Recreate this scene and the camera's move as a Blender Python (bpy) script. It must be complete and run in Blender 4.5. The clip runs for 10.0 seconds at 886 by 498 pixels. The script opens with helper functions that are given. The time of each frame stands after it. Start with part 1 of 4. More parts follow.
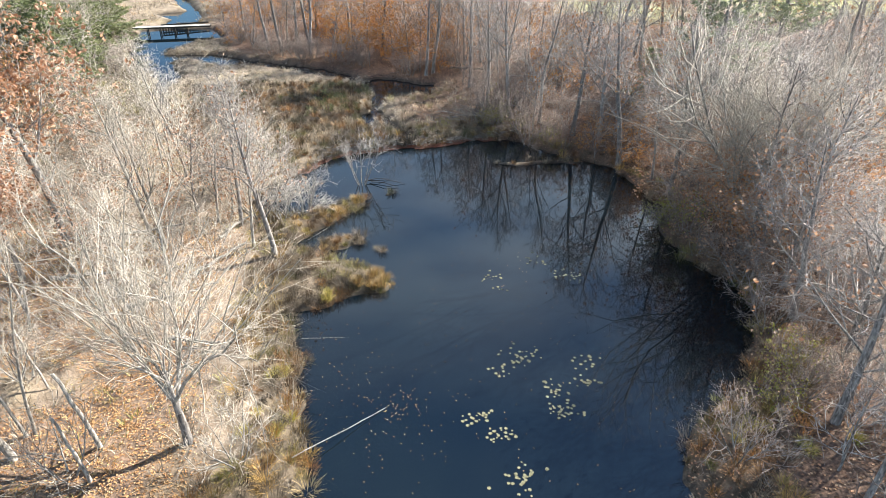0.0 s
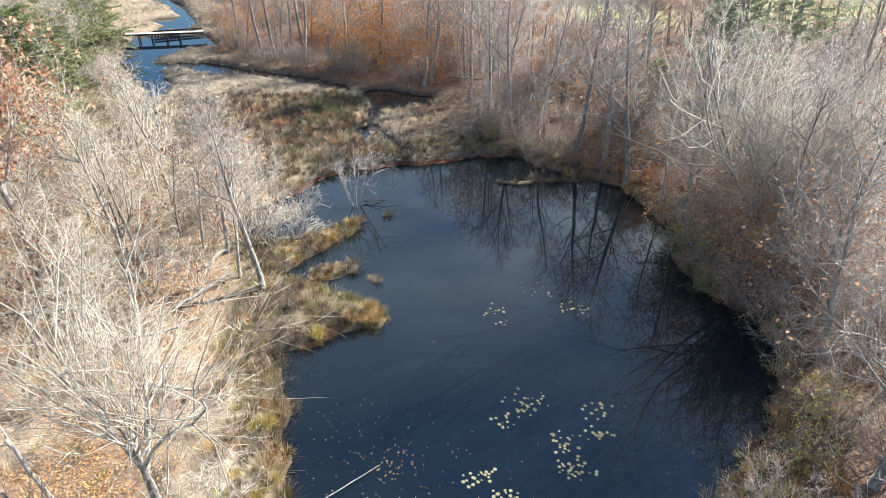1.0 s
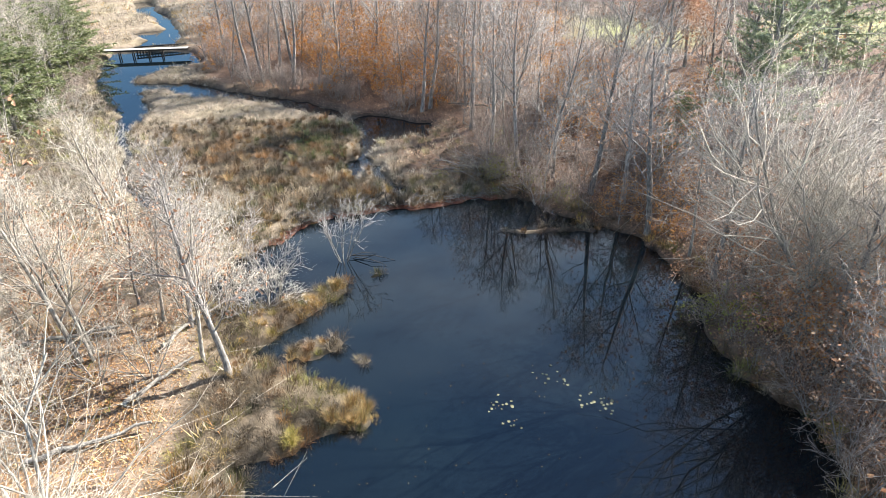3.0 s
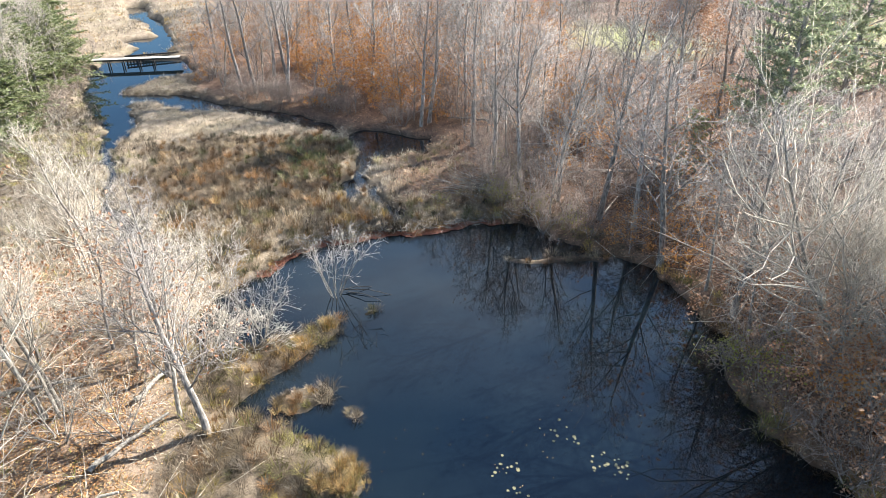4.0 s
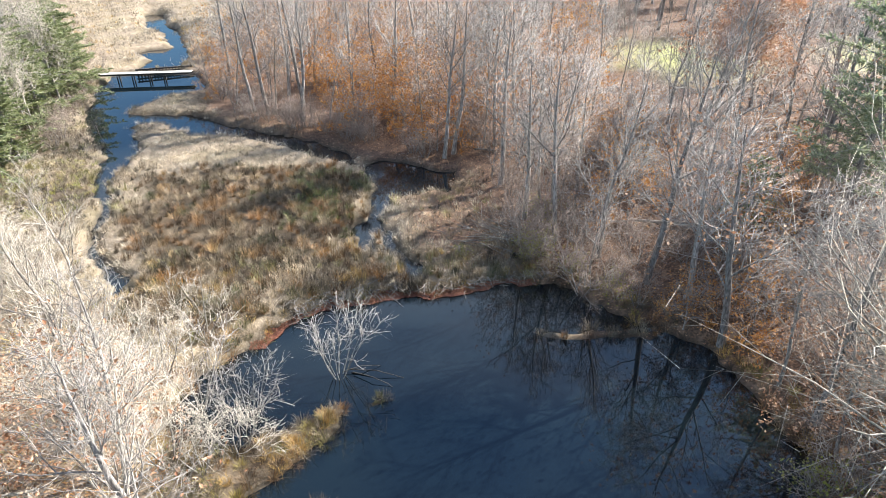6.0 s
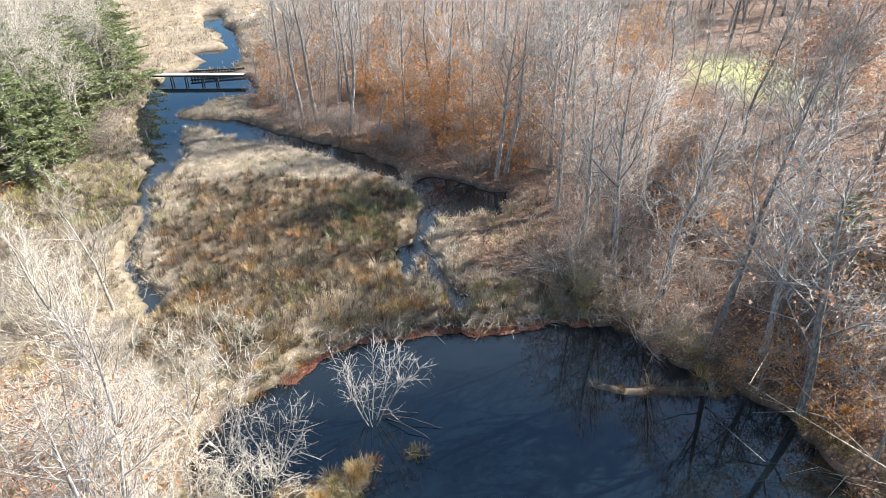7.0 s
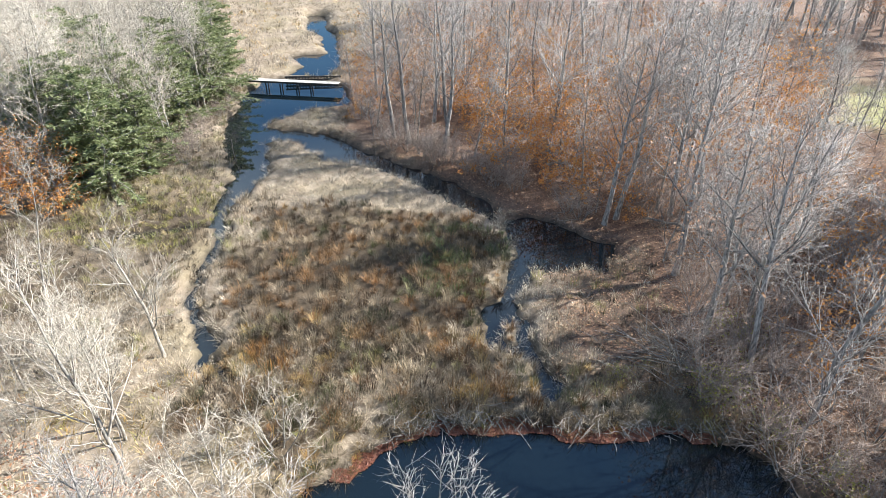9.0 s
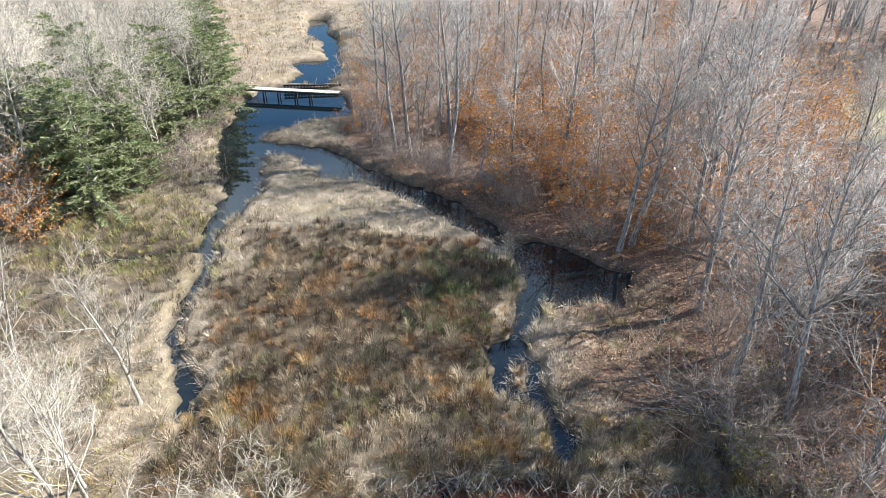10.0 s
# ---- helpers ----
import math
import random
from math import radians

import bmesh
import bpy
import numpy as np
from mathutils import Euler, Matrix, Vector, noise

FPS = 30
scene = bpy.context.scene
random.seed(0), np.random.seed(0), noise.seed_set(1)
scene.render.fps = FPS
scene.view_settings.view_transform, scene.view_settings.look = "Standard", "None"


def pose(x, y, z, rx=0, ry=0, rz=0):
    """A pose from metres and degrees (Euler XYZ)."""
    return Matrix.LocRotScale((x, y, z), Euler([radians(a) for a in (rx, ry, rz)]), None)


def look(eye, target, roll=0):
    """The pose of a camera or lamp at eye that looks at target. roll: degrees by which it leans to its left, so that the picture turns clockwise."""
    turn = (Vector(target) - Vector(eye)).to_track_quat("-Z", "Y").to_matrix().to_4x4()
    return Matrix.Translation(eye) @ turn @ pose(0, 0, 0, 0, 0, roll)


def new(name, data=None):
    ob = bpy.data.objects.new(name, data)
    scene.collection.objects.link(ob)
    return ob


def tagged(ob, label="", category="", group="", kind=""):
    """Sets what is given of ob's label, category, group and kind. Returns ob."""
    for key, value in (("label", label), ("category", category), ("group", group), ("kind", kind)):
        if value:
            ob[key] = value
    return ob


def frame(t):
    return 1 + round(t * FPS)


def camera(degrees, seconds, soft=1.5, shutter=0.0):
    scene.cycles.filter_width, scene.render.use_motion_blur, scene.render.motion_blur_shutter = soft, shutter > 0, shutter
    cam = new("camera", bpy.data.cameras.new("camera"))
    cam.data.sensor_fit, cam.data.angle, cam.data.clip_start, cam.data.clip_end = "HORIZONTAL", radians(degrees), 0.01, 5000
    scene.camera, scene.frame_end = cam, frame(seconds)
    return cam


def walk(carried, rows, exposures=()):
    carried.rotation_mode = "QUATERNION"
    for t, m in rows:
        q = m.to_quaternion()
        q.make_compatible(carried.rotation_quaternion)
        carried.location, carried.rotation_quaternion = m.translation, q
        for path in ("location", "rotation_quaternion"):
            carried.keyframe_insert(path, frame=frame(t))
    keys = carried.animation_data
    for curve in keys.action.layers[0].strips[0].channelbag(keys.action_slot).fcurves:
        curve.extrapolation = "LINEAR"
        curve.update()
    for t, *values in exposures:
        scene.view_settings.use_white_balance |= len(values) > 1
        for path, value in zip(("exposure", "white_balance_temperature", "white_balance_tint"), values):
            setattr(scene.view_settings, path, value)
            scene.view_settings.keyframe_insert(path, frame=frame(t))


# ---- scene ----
cam = camera(69.7, 10.0, soft=0.5)
METRES, EYE, TILT, LEAN, TURN = 27.78, 17.25, 0.0, 0.0, -9.5
ROWS = [
    (0.0, 0.0, 0.0, 0.0, -0.17, -31.2, 0.28),
    (0.5, 0.0005, 0.043, 0.0028, -0.19, -31.18, 0.25),
    (1.0, 0.0011, 0.0892, 0.0058, -0.2, -31.14, 0.23),
    (1.5, 0.0019, 0.1365, 0.0091, -0.19, -31.09, 0.19),
    (2.0, 0.0019, 0.1849, 0.0124, -0.2, -31.03, 0.13),
    (2.5, 0.0021, 0.2335, 0.0159, -0.2, -30.96, 0.05),
    (4.0, 0.0064, 0.3817, 0.0322, -0.16, -31.0, 0.14),
    (4.5, 0.0067, 0.4318, 0.0358, -0.09, -30.98, 0.12),
    (5.0, 0.0073, 0.4827, 0.0392, 0.21, -30.98, 0.12),
    (5.5, 0.0075, 0.5339, 0.0428, 0.8, -31.0, 0.14),
    (7.0, -0.0052, 0.6852, 0.0494, 7.18, -30.98, -0.08),
    (7.5, -0.0137, 0.7359, 0.0507, 9.84, -31.02, -0.12),
    (8.0, -0.0236, 0.7867, 0.0509, 12.55, -31.05, -0.12),
    (8.5, -0.0367, 0.8365, 0.0506, 15.04, -31.04, -0.18),
    (9.0, -0.05, 0.8868, 0.051, 16.37, -31.06, -0.19),
    (9.5, -0.0644, 0.9371, 0.0513, 16.41, -31.05, -0.23),
    (10.0, -0.0793, 0.9881, 0.0512, 16.8, -31.04, -0.26),
]
walk(cam, [(t, pose(0, 0, EYE, TILT, LEAN, TURN) @ pose(METRES * x, METRES * y, METRES * z, 90 + pitch, roll, yaw)) for t, x, y, z, yaw, pitch, roll in ROWS],
     [(0.0, 1.6, 6650.0, 10.5), (2.5, 1.65, 6600.0, 10.5), (5.0, 1.75, 6600.0, 10.5), (7.5, 1.63, 6500.0, 10.5), (10.0, 1.43, 6300.0, 9.0)])

# ---- light: low autumn sun from ahead and right, blue sky with thin cloud ----
SUN_AZIMUTH, SUN_HEIGHT = 67.0, 35.0
sun_dir = Vector((math.sin(radians(SUN_AZIMUTH)) * math.cos(radians(SUN_HEIGHT)),
                  math.cos(radians(SUN_AZIMUTH)) * math.cos(radians(SUN_HEIGHT)), math.sin(radians(SUN_HEIGHT))))
sun_data = bpy.data.lights.new("sun", "SUN")
sun_data.energy, sun_data.angle, sun_data.color = 5.2, radians(0.53), (1.0, 0.95, 0.87)
sun = new("sun", sun_data)
sun.matrix_world = look(sun_dir * 200, (0, 0, 0))

world = bpy.data.worlds.new("sky")
scene.world = world
world.use_nodes = True
wt = world.node_tree
for n in list(wt.nodes):
    wt.nodes.remove(n)
w_out, w_bg = wt.nodes.new("ShaderNodeOutputWorld"), wt.nodes.new("ShaderNodeBackground")
sky = wt.nodes.new("ShaderNodeTexSky")
sky.sky_type, sky.sun_disc = "NISHITA", False
sky.sun_elevation, sky.sun_rotation = radians(SUN_HEIGHT), radians(SUN_AZIMUTH)
sky.air_density, sky.dust_density, sky.ozone_density = 1.25, 0.35, 3.0
w_co, w_map, w_noise, w_ramp, w_mix = (wt.nodes.new(k) for k in ("ShaderNodeTexCoord", "ShaderNodeMapping", "ShaderNodeTexNoise", "ShaderNodeValToRGB", "ShaderNodeMixRGB"))
w_map.inputs["Scale"].default_value = (1.6, 2.6, 5.0)
w_map.inputs["Rotation"].default_value = (0, 0, 0.5)
w_noise.inputs["Scale"].default_value, w_noise.inputs["Detail"].default_value = 1.3, 3.0
w_ramp.color_ramp.elements[0].position, w_ramp.color_ramp.elements[1].position = 0.26, 0.62
w_ramp.color_ramp.elements[1].color = (0.7, 0.7, 0.7, 1)
w_mix.inputs[2].default_value = (11.5, 13.4, 14.6, 1)
w_tint = wt.nodes.new("ShaderNodeMixRGB")
w_tint.blend_type = "MULTIPLY"
w_tint.inputs[0].default_value, w_tint.inputs[2].default_value = 1.0, (0.68, 0.94, 1.16, 1)
w_sep, w_low, w_thin = wt.nodes.new("ShaderNodeSeparateXYZ"), wt.nodes.new("ShaderNodeMapRange"), wt.nodes.new("ShaderNodeMath")
w_low.inputs[1].default_value, w_low.inputs[2].default_value, w_low.inputs[3].default_value, w_low.inputs[4].default_value = 0.50, 0.72, 1.0, 0.06
w_thin.operation = "MULTIPLY"
wt.links.new(w_co.outputs["Generated"], w_sep.inputs[0])
wt.links.new(w_sep.outputs["Z"], w_low.inputs[0])
w_rise, w_veil = wt.nodes.new("ShaderNodeMapRange"), wt.nodes.new("ShaderNodeMath")
w_rise.inputs[1].default_value, w_rise.inputs[2].default_value = 0.33, 0.46
w_veil.operation = "MULTIPLY"
wt.links.new(w_sep.outputs["Z"], w_rise.inputs[0])
wt.links.new(w_low.outputs[0], w_veil.inputs[0])
wt.links.new(w_rise.outputs[0], w_veil.inputs[1])
wt.links.new(w_veil.outputs[0], w_thin.inputs[1])
for a, b in ((w_co.outputs["Generated"], w_map.inputs["Vector"]), (w_map.outputs[0], w_noise.inputs["Vector"]), (w_noise.outputs[0], w_ramp.inputs[0]),
             (w_ramp.outputs[0], w_thin.inputs[0]), (w_thin.outputs[0], w_mix.inputs[0]), (sky.outputs[0], w_tint.inputs[1]), (w_tint.outputs[0], w_mix.inputs[1]), (w_mix.outputs[0], w_bg.inputs[0]), (w_bg.outputs[0], w_out.inputs[0])):
    wt.links.new(a, b)
w_bg.inputs[1].default_value = 0.055


# ---- materials ----
def material(name):
    m = bpy.data.materials.new(name)
    m.use_nodes = True
    t = m.node_tree
    return m, t, t.nodes["Principled BSDF"]


def node(t, kind, **values):
    n = t.nodes.new(kind)
    for k, v in values.items():
        n.inputs[k.replace("_", " ")].default_value = v
    return n


def mix(t, fac, a, b, blend="MIX"):
    n = t.nodes.new("ShaderNodeMixRGB")
    n.blend_type = blend
    for i, v in enumerate((fac, a, b)):
        if isinstance(v, bpy.types.NodeSocket):
            t.links.new(v, n.inputs[i])
        else:
            n.inputs[i].default_value = v
    return n.outputs[0]


def ramp(t, fac, lo, hi):
    n = t.nodes.new("ShaderNodeMapRange")
    t.links.new(fac, n.inputs[0])
    n.inputs[1].default_value, n.inputs[2].default_value = lo, hi
    return n.outputs[0]


def noise_at(t, scale, detail=4.0, stretch=None):
    co = t.nodes.new("ShaderNodeTexCoord").outputs["Object"]
    if stretch:
        mp = node(t, "ShaderNodeMapping", Scale=stretch)
        t.links.new(co, mp.inputs[0])
        co = mp.outputs[0]
    n = node(t, "ShaderNodeTexNoise", Scale=scale, Detail=detail)
    t.links.new(co, n.inputs["Vector"])
    return n.outputs[0]


def bump(t, bsdf, height, strength, distance):
    n = node(t, "ShaderNodeBump", Strength=strength, Distance=distance)
    t.links.new(height, n.inputs["Height"])
    t.links.new(n.outputs[0], bsdf.inputs["Normal"])


def rgb(*c):
    return (*c, 1.0)


def bark_material(name, dark, light, vary=0.35):
    m, t, b = material(name)
    grain = noise_at(t, 5.0, 6.0, (3, 3, 0.7))
    patch = noise_at(t, 0.9, 3.0)
    col = mix(t, ramp(t, grain, 0.35, 0.68), dark, light)
    col = mix(t, ramp(t, patch, 0.55, 0.75), col, mix(t, 0.5, light, rgb(0.30, 0.32, 0.26)))
    rnd = t.nodes.new("ShaderNodeObjectInfo").outputs["Random"]
    hsv = node(t, "ShaderNodeHueSaturation")
    t.links.new(ramp(t, rnd, -1.0, 1.0), hsv.inputs["Value"])
    n = t.nodes.new("ShaderNodeMapRange")
    t.links.new(rnd, n.inputs[0])
    n.inputs[3].default_value, n.inputs[4].default_value = 1 - vary, 1 + vary
    t.links.new(n.outputs[0], hsv.inputs["Value"])
    t.links.new(col, hsv.inputs["Color"])
    t.links.new(hsv.outputs[0], b.inputs["Base Color"])
    b.inputs["Roughness"].default_value = 0.85
    bump(t, b, grain, 0.6, 0.02)
    return m


def leafy(name, ramp_cols, attribute=None, translucent=0.35):
    """Thin foliage: colour by piece, some light passing through."""
    m, t, b = material(name)
    if attribute:
        a = t.nodes.new("ShaderNodeAttribute")
        a.attribute_name = attribute
        col = a.outputs["Color"]
    else:
        g = t.nodes.new("ShaderNodeNewGeometry").outputs["Random Per Island"]
        cr = t.nodes.new("ShaderNodeValToRGB")
        e = cr.color_ramp.elements
        e[0].color, e[1].color = ramp_cols[0], ramp_cols[-1]
        for i, c in enumerate(ramp_cols[1:-1]):
            x = e.new((i + 1) / (len(ramp_cols) - 1))
            x.color = c
        t.links.new(g, cr.inputs[0])
        col = cr.outputs[0]
    b.inputs["Roughness"].default_value = 0.6
    t.links.new(col, b.inputs["Base Color"])
    tr = node(t, "ShaderNodeBsdfTranslucent")
    t.links.new(col, tr.inputs[0])
    ms = node(t, "ShaderNodeMixShader", Fac=translucent)
    t.links.new(b.outputs[0], ms.inputs[1])
    t.links.new(tr.outputs[0], ms.inputs[2])
    t.links.new(ms.outputs[0], t.nodes["Material Output"].inputs[0])
    return m


MAT_BARK = bark_material("grey_brown_bark", rgb(0.11, 0.10, 0.092), rgb(0.40, 0.375, 0.35))
MAT_PALE = bark_material("pale_bark", rgb(0.16, 0.145, 0.125), rgb(0.48, 0.45, 0.40), 0.25)
MAT_TWIG = bark_material("grey_twigs", rgb(0.24, 0.22, 0.205), rgb(0.50, 0.465, 0.435), 0.3)
# Twigs of pale bark, with some of the sun's whitening in the colour.
MAT_TWIG_PALE = bark_material("pale_twigs", rgb(0.32, 0.285, 0.235), rgb(0.56, 0.51, 0.43), 0.25)
MAT_TWIG_BROWN = bark_material("brown_twigs", rgb(0.19, 0.145, 0.12), rgb(0.44, 0.36, 0.31), 0.3)
MAT_STICK = bark_material("weathered_sticks", rgb(0.14, 0.125, 0.105), rgb(0.42, 0.39, 0.35), 0.35)
MAT_ORANGE = leafy("orange_leaves", [rgb(0.36, 0.14, 0.04), rgb(0.56, 0.25, 0.065), rgb(0.66, 0.38, 0.13)])
MAT_RUST = leafy("rust_leaves", [rgb(0.30, 0.14, 0.075), rgb(0.47, 0.26, 0.15), rgb(0.60, 0.42, 0.29)])
MAT_YELLOW = leafy("yellow_green_leaves", [rgb(0.22, 0.22, 0.04), rgb(0.34, 0.33, 0.07), rgb(0.40, 0.36, 0.12)])
MAT_HEMLOCK = leafy("hemlock_needles", [rgb(0.08, 0.105, 0.045), rgb(0.21, 0.25, 0.11), rgb(0.36, 0.39, 0.21)], translucent=0.45)
# Pine greens are lightened: bright haze is put into the needle colour.
MAT_PINE = leafy("pine_needles", [rgb(0.19, 0.23, 0.13), rgb(0.33, 0.38, 0.23), rgb(0.48, 0.51, 0.36)], translucent=0.5)
MAT_GRASS = leafy("dry_grass", None, "tint", 0.3)
MAT_LITTER = leafy("fallen_leaves", [rgb(0.10, 0.05, 0.03), rgb(0.26, 0.13, 0.07), rgb(0.45, 0.25, 0.13), rgb(0.58, 0.40, 0.25)], translucent=0.15)
MAT_TAN_LEAF = leafy("tan_leaves", [rgb(0.15, 0.07, 0.03), rgb(0.36, 0.18, 0.07), rgb(0.52, 0.30, 0.125), rgb(0.62, 0.44, 0.24)], translucent=0.15)
MAT_RED_LEAF = leafy("wet_red_leaves", [rgb(0.12, 0.045, 0.03), rgb(0.24, 0.085, 0.05), rgb(0.34, 0.14, 0.08)], translucent=0.1)
MAT_PAD = leafy("lily_pads", [rgb(0.09, 0.10, 0.065), rgb(0.17, 0.165, 0.095), rgb(0.33, 0.28, 0.115)], translucent=0.05)


def ground_material():
    m, t, b = material("ground_soil_and_litter")
    a = t.nodes.new("ShaderNodeAttribute")
    a.attribute_name = "zone"
    s = t.nodes.new("ShaderNodeSeparateColor")
    t.links.new(a.outputs["Color"], s.inputs[0])
    leaf, meadow, wet = s.outputs
    fine, mid, big = noise_at(t, 9.0, 8.0), noise_at(t, 1.7, 5.0), noise_at(t, 0.25, 3.0)
    straw = mix(t, ramp(t, mid, 0.3, 0.7), rgb(0.20, 0.155, 0.105), rgb(0.40, 0.33, 0.25))
    straw = mix(t, ramp(t, big, 0.5, 0.75), straw, rgb(0.30, 0.25, 0.15))
    # Brown litter, toned down to include some tree shade on the east bank.
    litter = mix(t, ramp(t, fine, 0.3, 0.65), rgb(0.065, 0.04, 0.03), rgb(0.26, 0.155, 0.10))
    litter = mix(t, ramp(t, mid, 0.5, 0.75), litter, rgb(0.29, 0.185, 0.125))
    # Sedge soil is darkened so its colour carries the tussocks' shadow in the gaps.
    sedge = mix(t, ramp(t, mid, 0.3, 0.7), rgb(0.055, 0.04, 0.025), rgb(0.14, 0.10, 0.06))
    mud = mix(t, ramp(t, mid, 0.3, 0.7), rgb(0.022, 0.018, 0.013), rgb(0.06, 0.048, 0.032))
    col = mix(t, leaf, straw, litter)
    col = mix(t, a.outputs["Alpha"], col, mix(t, ramp(t, mid, 0.3, 0.7), rgb(0.27, 0.30, 0.09), rgb(0.44, 0.44, 0.19)))
    col = mix(t, meadow, col, sedge)
    col = mix(t, 0.55, col, mix(t, 1.0, col, mix(t, ramp(t, fine, 0.25, 0.75), rgb(0.35, 0.33, 0.3), rgb(1, 1, 1)), "MULTIPLY"))
    col = mix(t, wet, col, mud)
    t.links.new(col, b.inputs["Base Color"])
    b.inputs["Roughness"].default_value = 0.9
    bump(t, b, fine, 0.8, 0.06)
    return m


def water_material():
    m, t, b = material("dark_pond_water")
    # Paler patches in the murky base colour also stand in for reflected cloud streaks.
    murk_and_cloud = noise_at(t, 0.12, 3.0)
    t.links.new(mix(t, ramp(t, murk_and_cloud, 0.35, 0.7), rgb(0.002, 0.005, 0.009), rgb(0.006, 0.011, 0.014)), b.inputs["Base Color"])
    b.inputs["Roughness"].default_value = 0.03
    b.inputs["IOR"].default_value = 1.6
    bump(t, b, noise_at(t, 1.1, 2.0), 0.012, 0.05)
    return m


def plank_material(name, dark, light):
    m, t, b = material(name)
    g = noise_at(t, 6.0, 6.0, (1, 8, 8))
    t.links.new(mix(t, ramp(t, g, 0.3, 0.7), dark, light), b.inputs["Base Color"])
    b.inputs["Roughness"].default_value = 0.8
    bump(t, b, g, 0.4, 0.01)
    return m


MAT_GROUND, MAT_WATER = ground_material(), water_material()
MAT_DECK = plank_material("weathered_deck_boards", rgb(0.30, 0.285, 0.26), rgb(0.54, 0.52, 0.48))
MAT_BEAM = plank_material("dark_wet_timber", rgb(0.02, 0.018, 0.016), rgb(0.07, 0.06, 0.05))


# ---- mesh helpers ----
class Tris:
    """Triangles gathered from arrays, with an optional colour for each corner."""

    def __init__(self):
        self.v, self.f, self.c, self.m, self.n = [], [], [], [], 0

    def add(self, v, f, c=None, slot=0):
        v = np.asarray(v, float).reshape(-1, 3)
        self.v.append(v)
        self.f.append(np.asarray(f, int).reshape(-1, 3) + self.n)
        self.m.append(np.full(len(self.f[-1]), slot))
        if c is not None:
            self.c.append(np.asarray(c, float).reshape(-1, 3))
        self.n += len(v)
        return self

    def mesh(self, name, mat, smooth=False, second=None):
        me = bpy.data.meshes.new(name)
        v, f = np.concatenate(self.v), np.concatenate(self.f)
        me.vertices.add(len(v)), me.loops.add(3 * len(f)), me.polygons.add(len(f))
        me.vertices.foreach_set("co", v.ravel())
        me.loops.foreach_set("vertex_index", f.ravel())
        me.polygons.foreach_set("loop_start", np.arange(len(f)) * 3)
        me.polygons.foreach_set("use_smooth", np.full(len(f), smooth))
        if self.c:
            at = me.attributes.new("tint", "FLOAT_COLOR", "POINT")
            at.data.foreach_set("color", np.hstack([np.concatenate(self.c), np.ones((len(v), 1))]).ravel())
        me.materials.append(mat)
        if second:
            me.materials.append(second)
            me.polygons.foreach_set("material_index", np.concatenate(self.m))
        me.update(calc_edges=True)
        me.validate()
        return me


def unit(v):
    return v / np.maximum(np.linalg.norm(v, axis=-1, keepdims=True), 1e-9)


def frames(d):
    """Two directions square to each direction."""
    ref = np.where(np.abs(d[..., 2:3]) > 0.9, np.array([1.0, 0, 0]), np.array([0, 0, 1.0]))
    a = unit(np.cross(d, ref))
    return a, np.cross(d, a)


def tubes(p, r, sides):
    """Tapered tubes along points p (N, S, 3) of radius r (N, S)."""
    n, s, _ = p.shape
    tan = unit(np.gradient(p, axis=1))
    a, b = frames(tan)
    ang = np.arange(sides) * 2 * np.pi / sides
    ring = p[:, :, None] + r[:, :, None, None] * (np.cos(ang)[None, None, :, None] * a[:, :, None] + np.sin(ang)[None, None, :, None] * b[:, :, None])
    i, j, k = np.meshgrid(np.arange(n), np.arange(s - 1), np.arange(sides), indexing="ij")
    k2 = (k + 1) % sides
    at = lambda jj, kk: (i * s + jj) * sides + kk
    q = np.stack([at(j, k), at(j, k2), at(j + 1, k2), at(j, k), at(j + 1, k2), at(j + 1, k)], -1)
    return ring.reshape(-1, 3), q.reshape(-1, 3)


def spikes(base, tip, r):
    """Thin three-sided spikes: twigs."""
    a, b = frames(unit(tip - base))
    ang = np.arange(3) * 2 * np.pi / 3
    ring = base[:, None] + r[:, None, None] * (np.cos(ang)[None, :, None] * a[:, None] + np.sin(ang)[None, :, None] * b[:, None])
    v = np.concatenate([ring, tip[:, None]], 1)
    o = np.arange(len(base))[:, None, None] * 4
    return v.reshape(-1, 3), (o + np.array([[0, 1, 3], [1, 2, 3], [2, 0, 3]])[None]).reshape(-1, 3)


def flakes(c, size, rng, flat=0.0, aspect=0.6):
    """Small folded leaves at points c; flat=1 lies level."""
    n = len(c)
    d = unit(rng.normal(size=(n, 3)) * np.array([1, 1, 1 - flat]) + 1e-6)
    up = unit(rng.normal(size=(n, 3)) * (1 - flat) + np.array([0, 0, 1.0]) * flat + 1e-6)
    s = unit(np.cross(d, up) + 1e-6)
    nrm = np.cross(s, d)
    size = np.broadcast_to(size, (n,))[:, None]
    v = np.stack([c - d * size / 2, c + s * size * aspect / 2 + nrm * size * 0.15, c + d * size / 2, c - s * size * aspect / 2 + nrm * size * 0.15], 1)
    o = np.arange(n)[:, None, None] * 4
    return v.reshape(-1, 3), (o + np.array([[0, 1, 2], [0, 2, 3]])[None]).reshape(-1, 3)


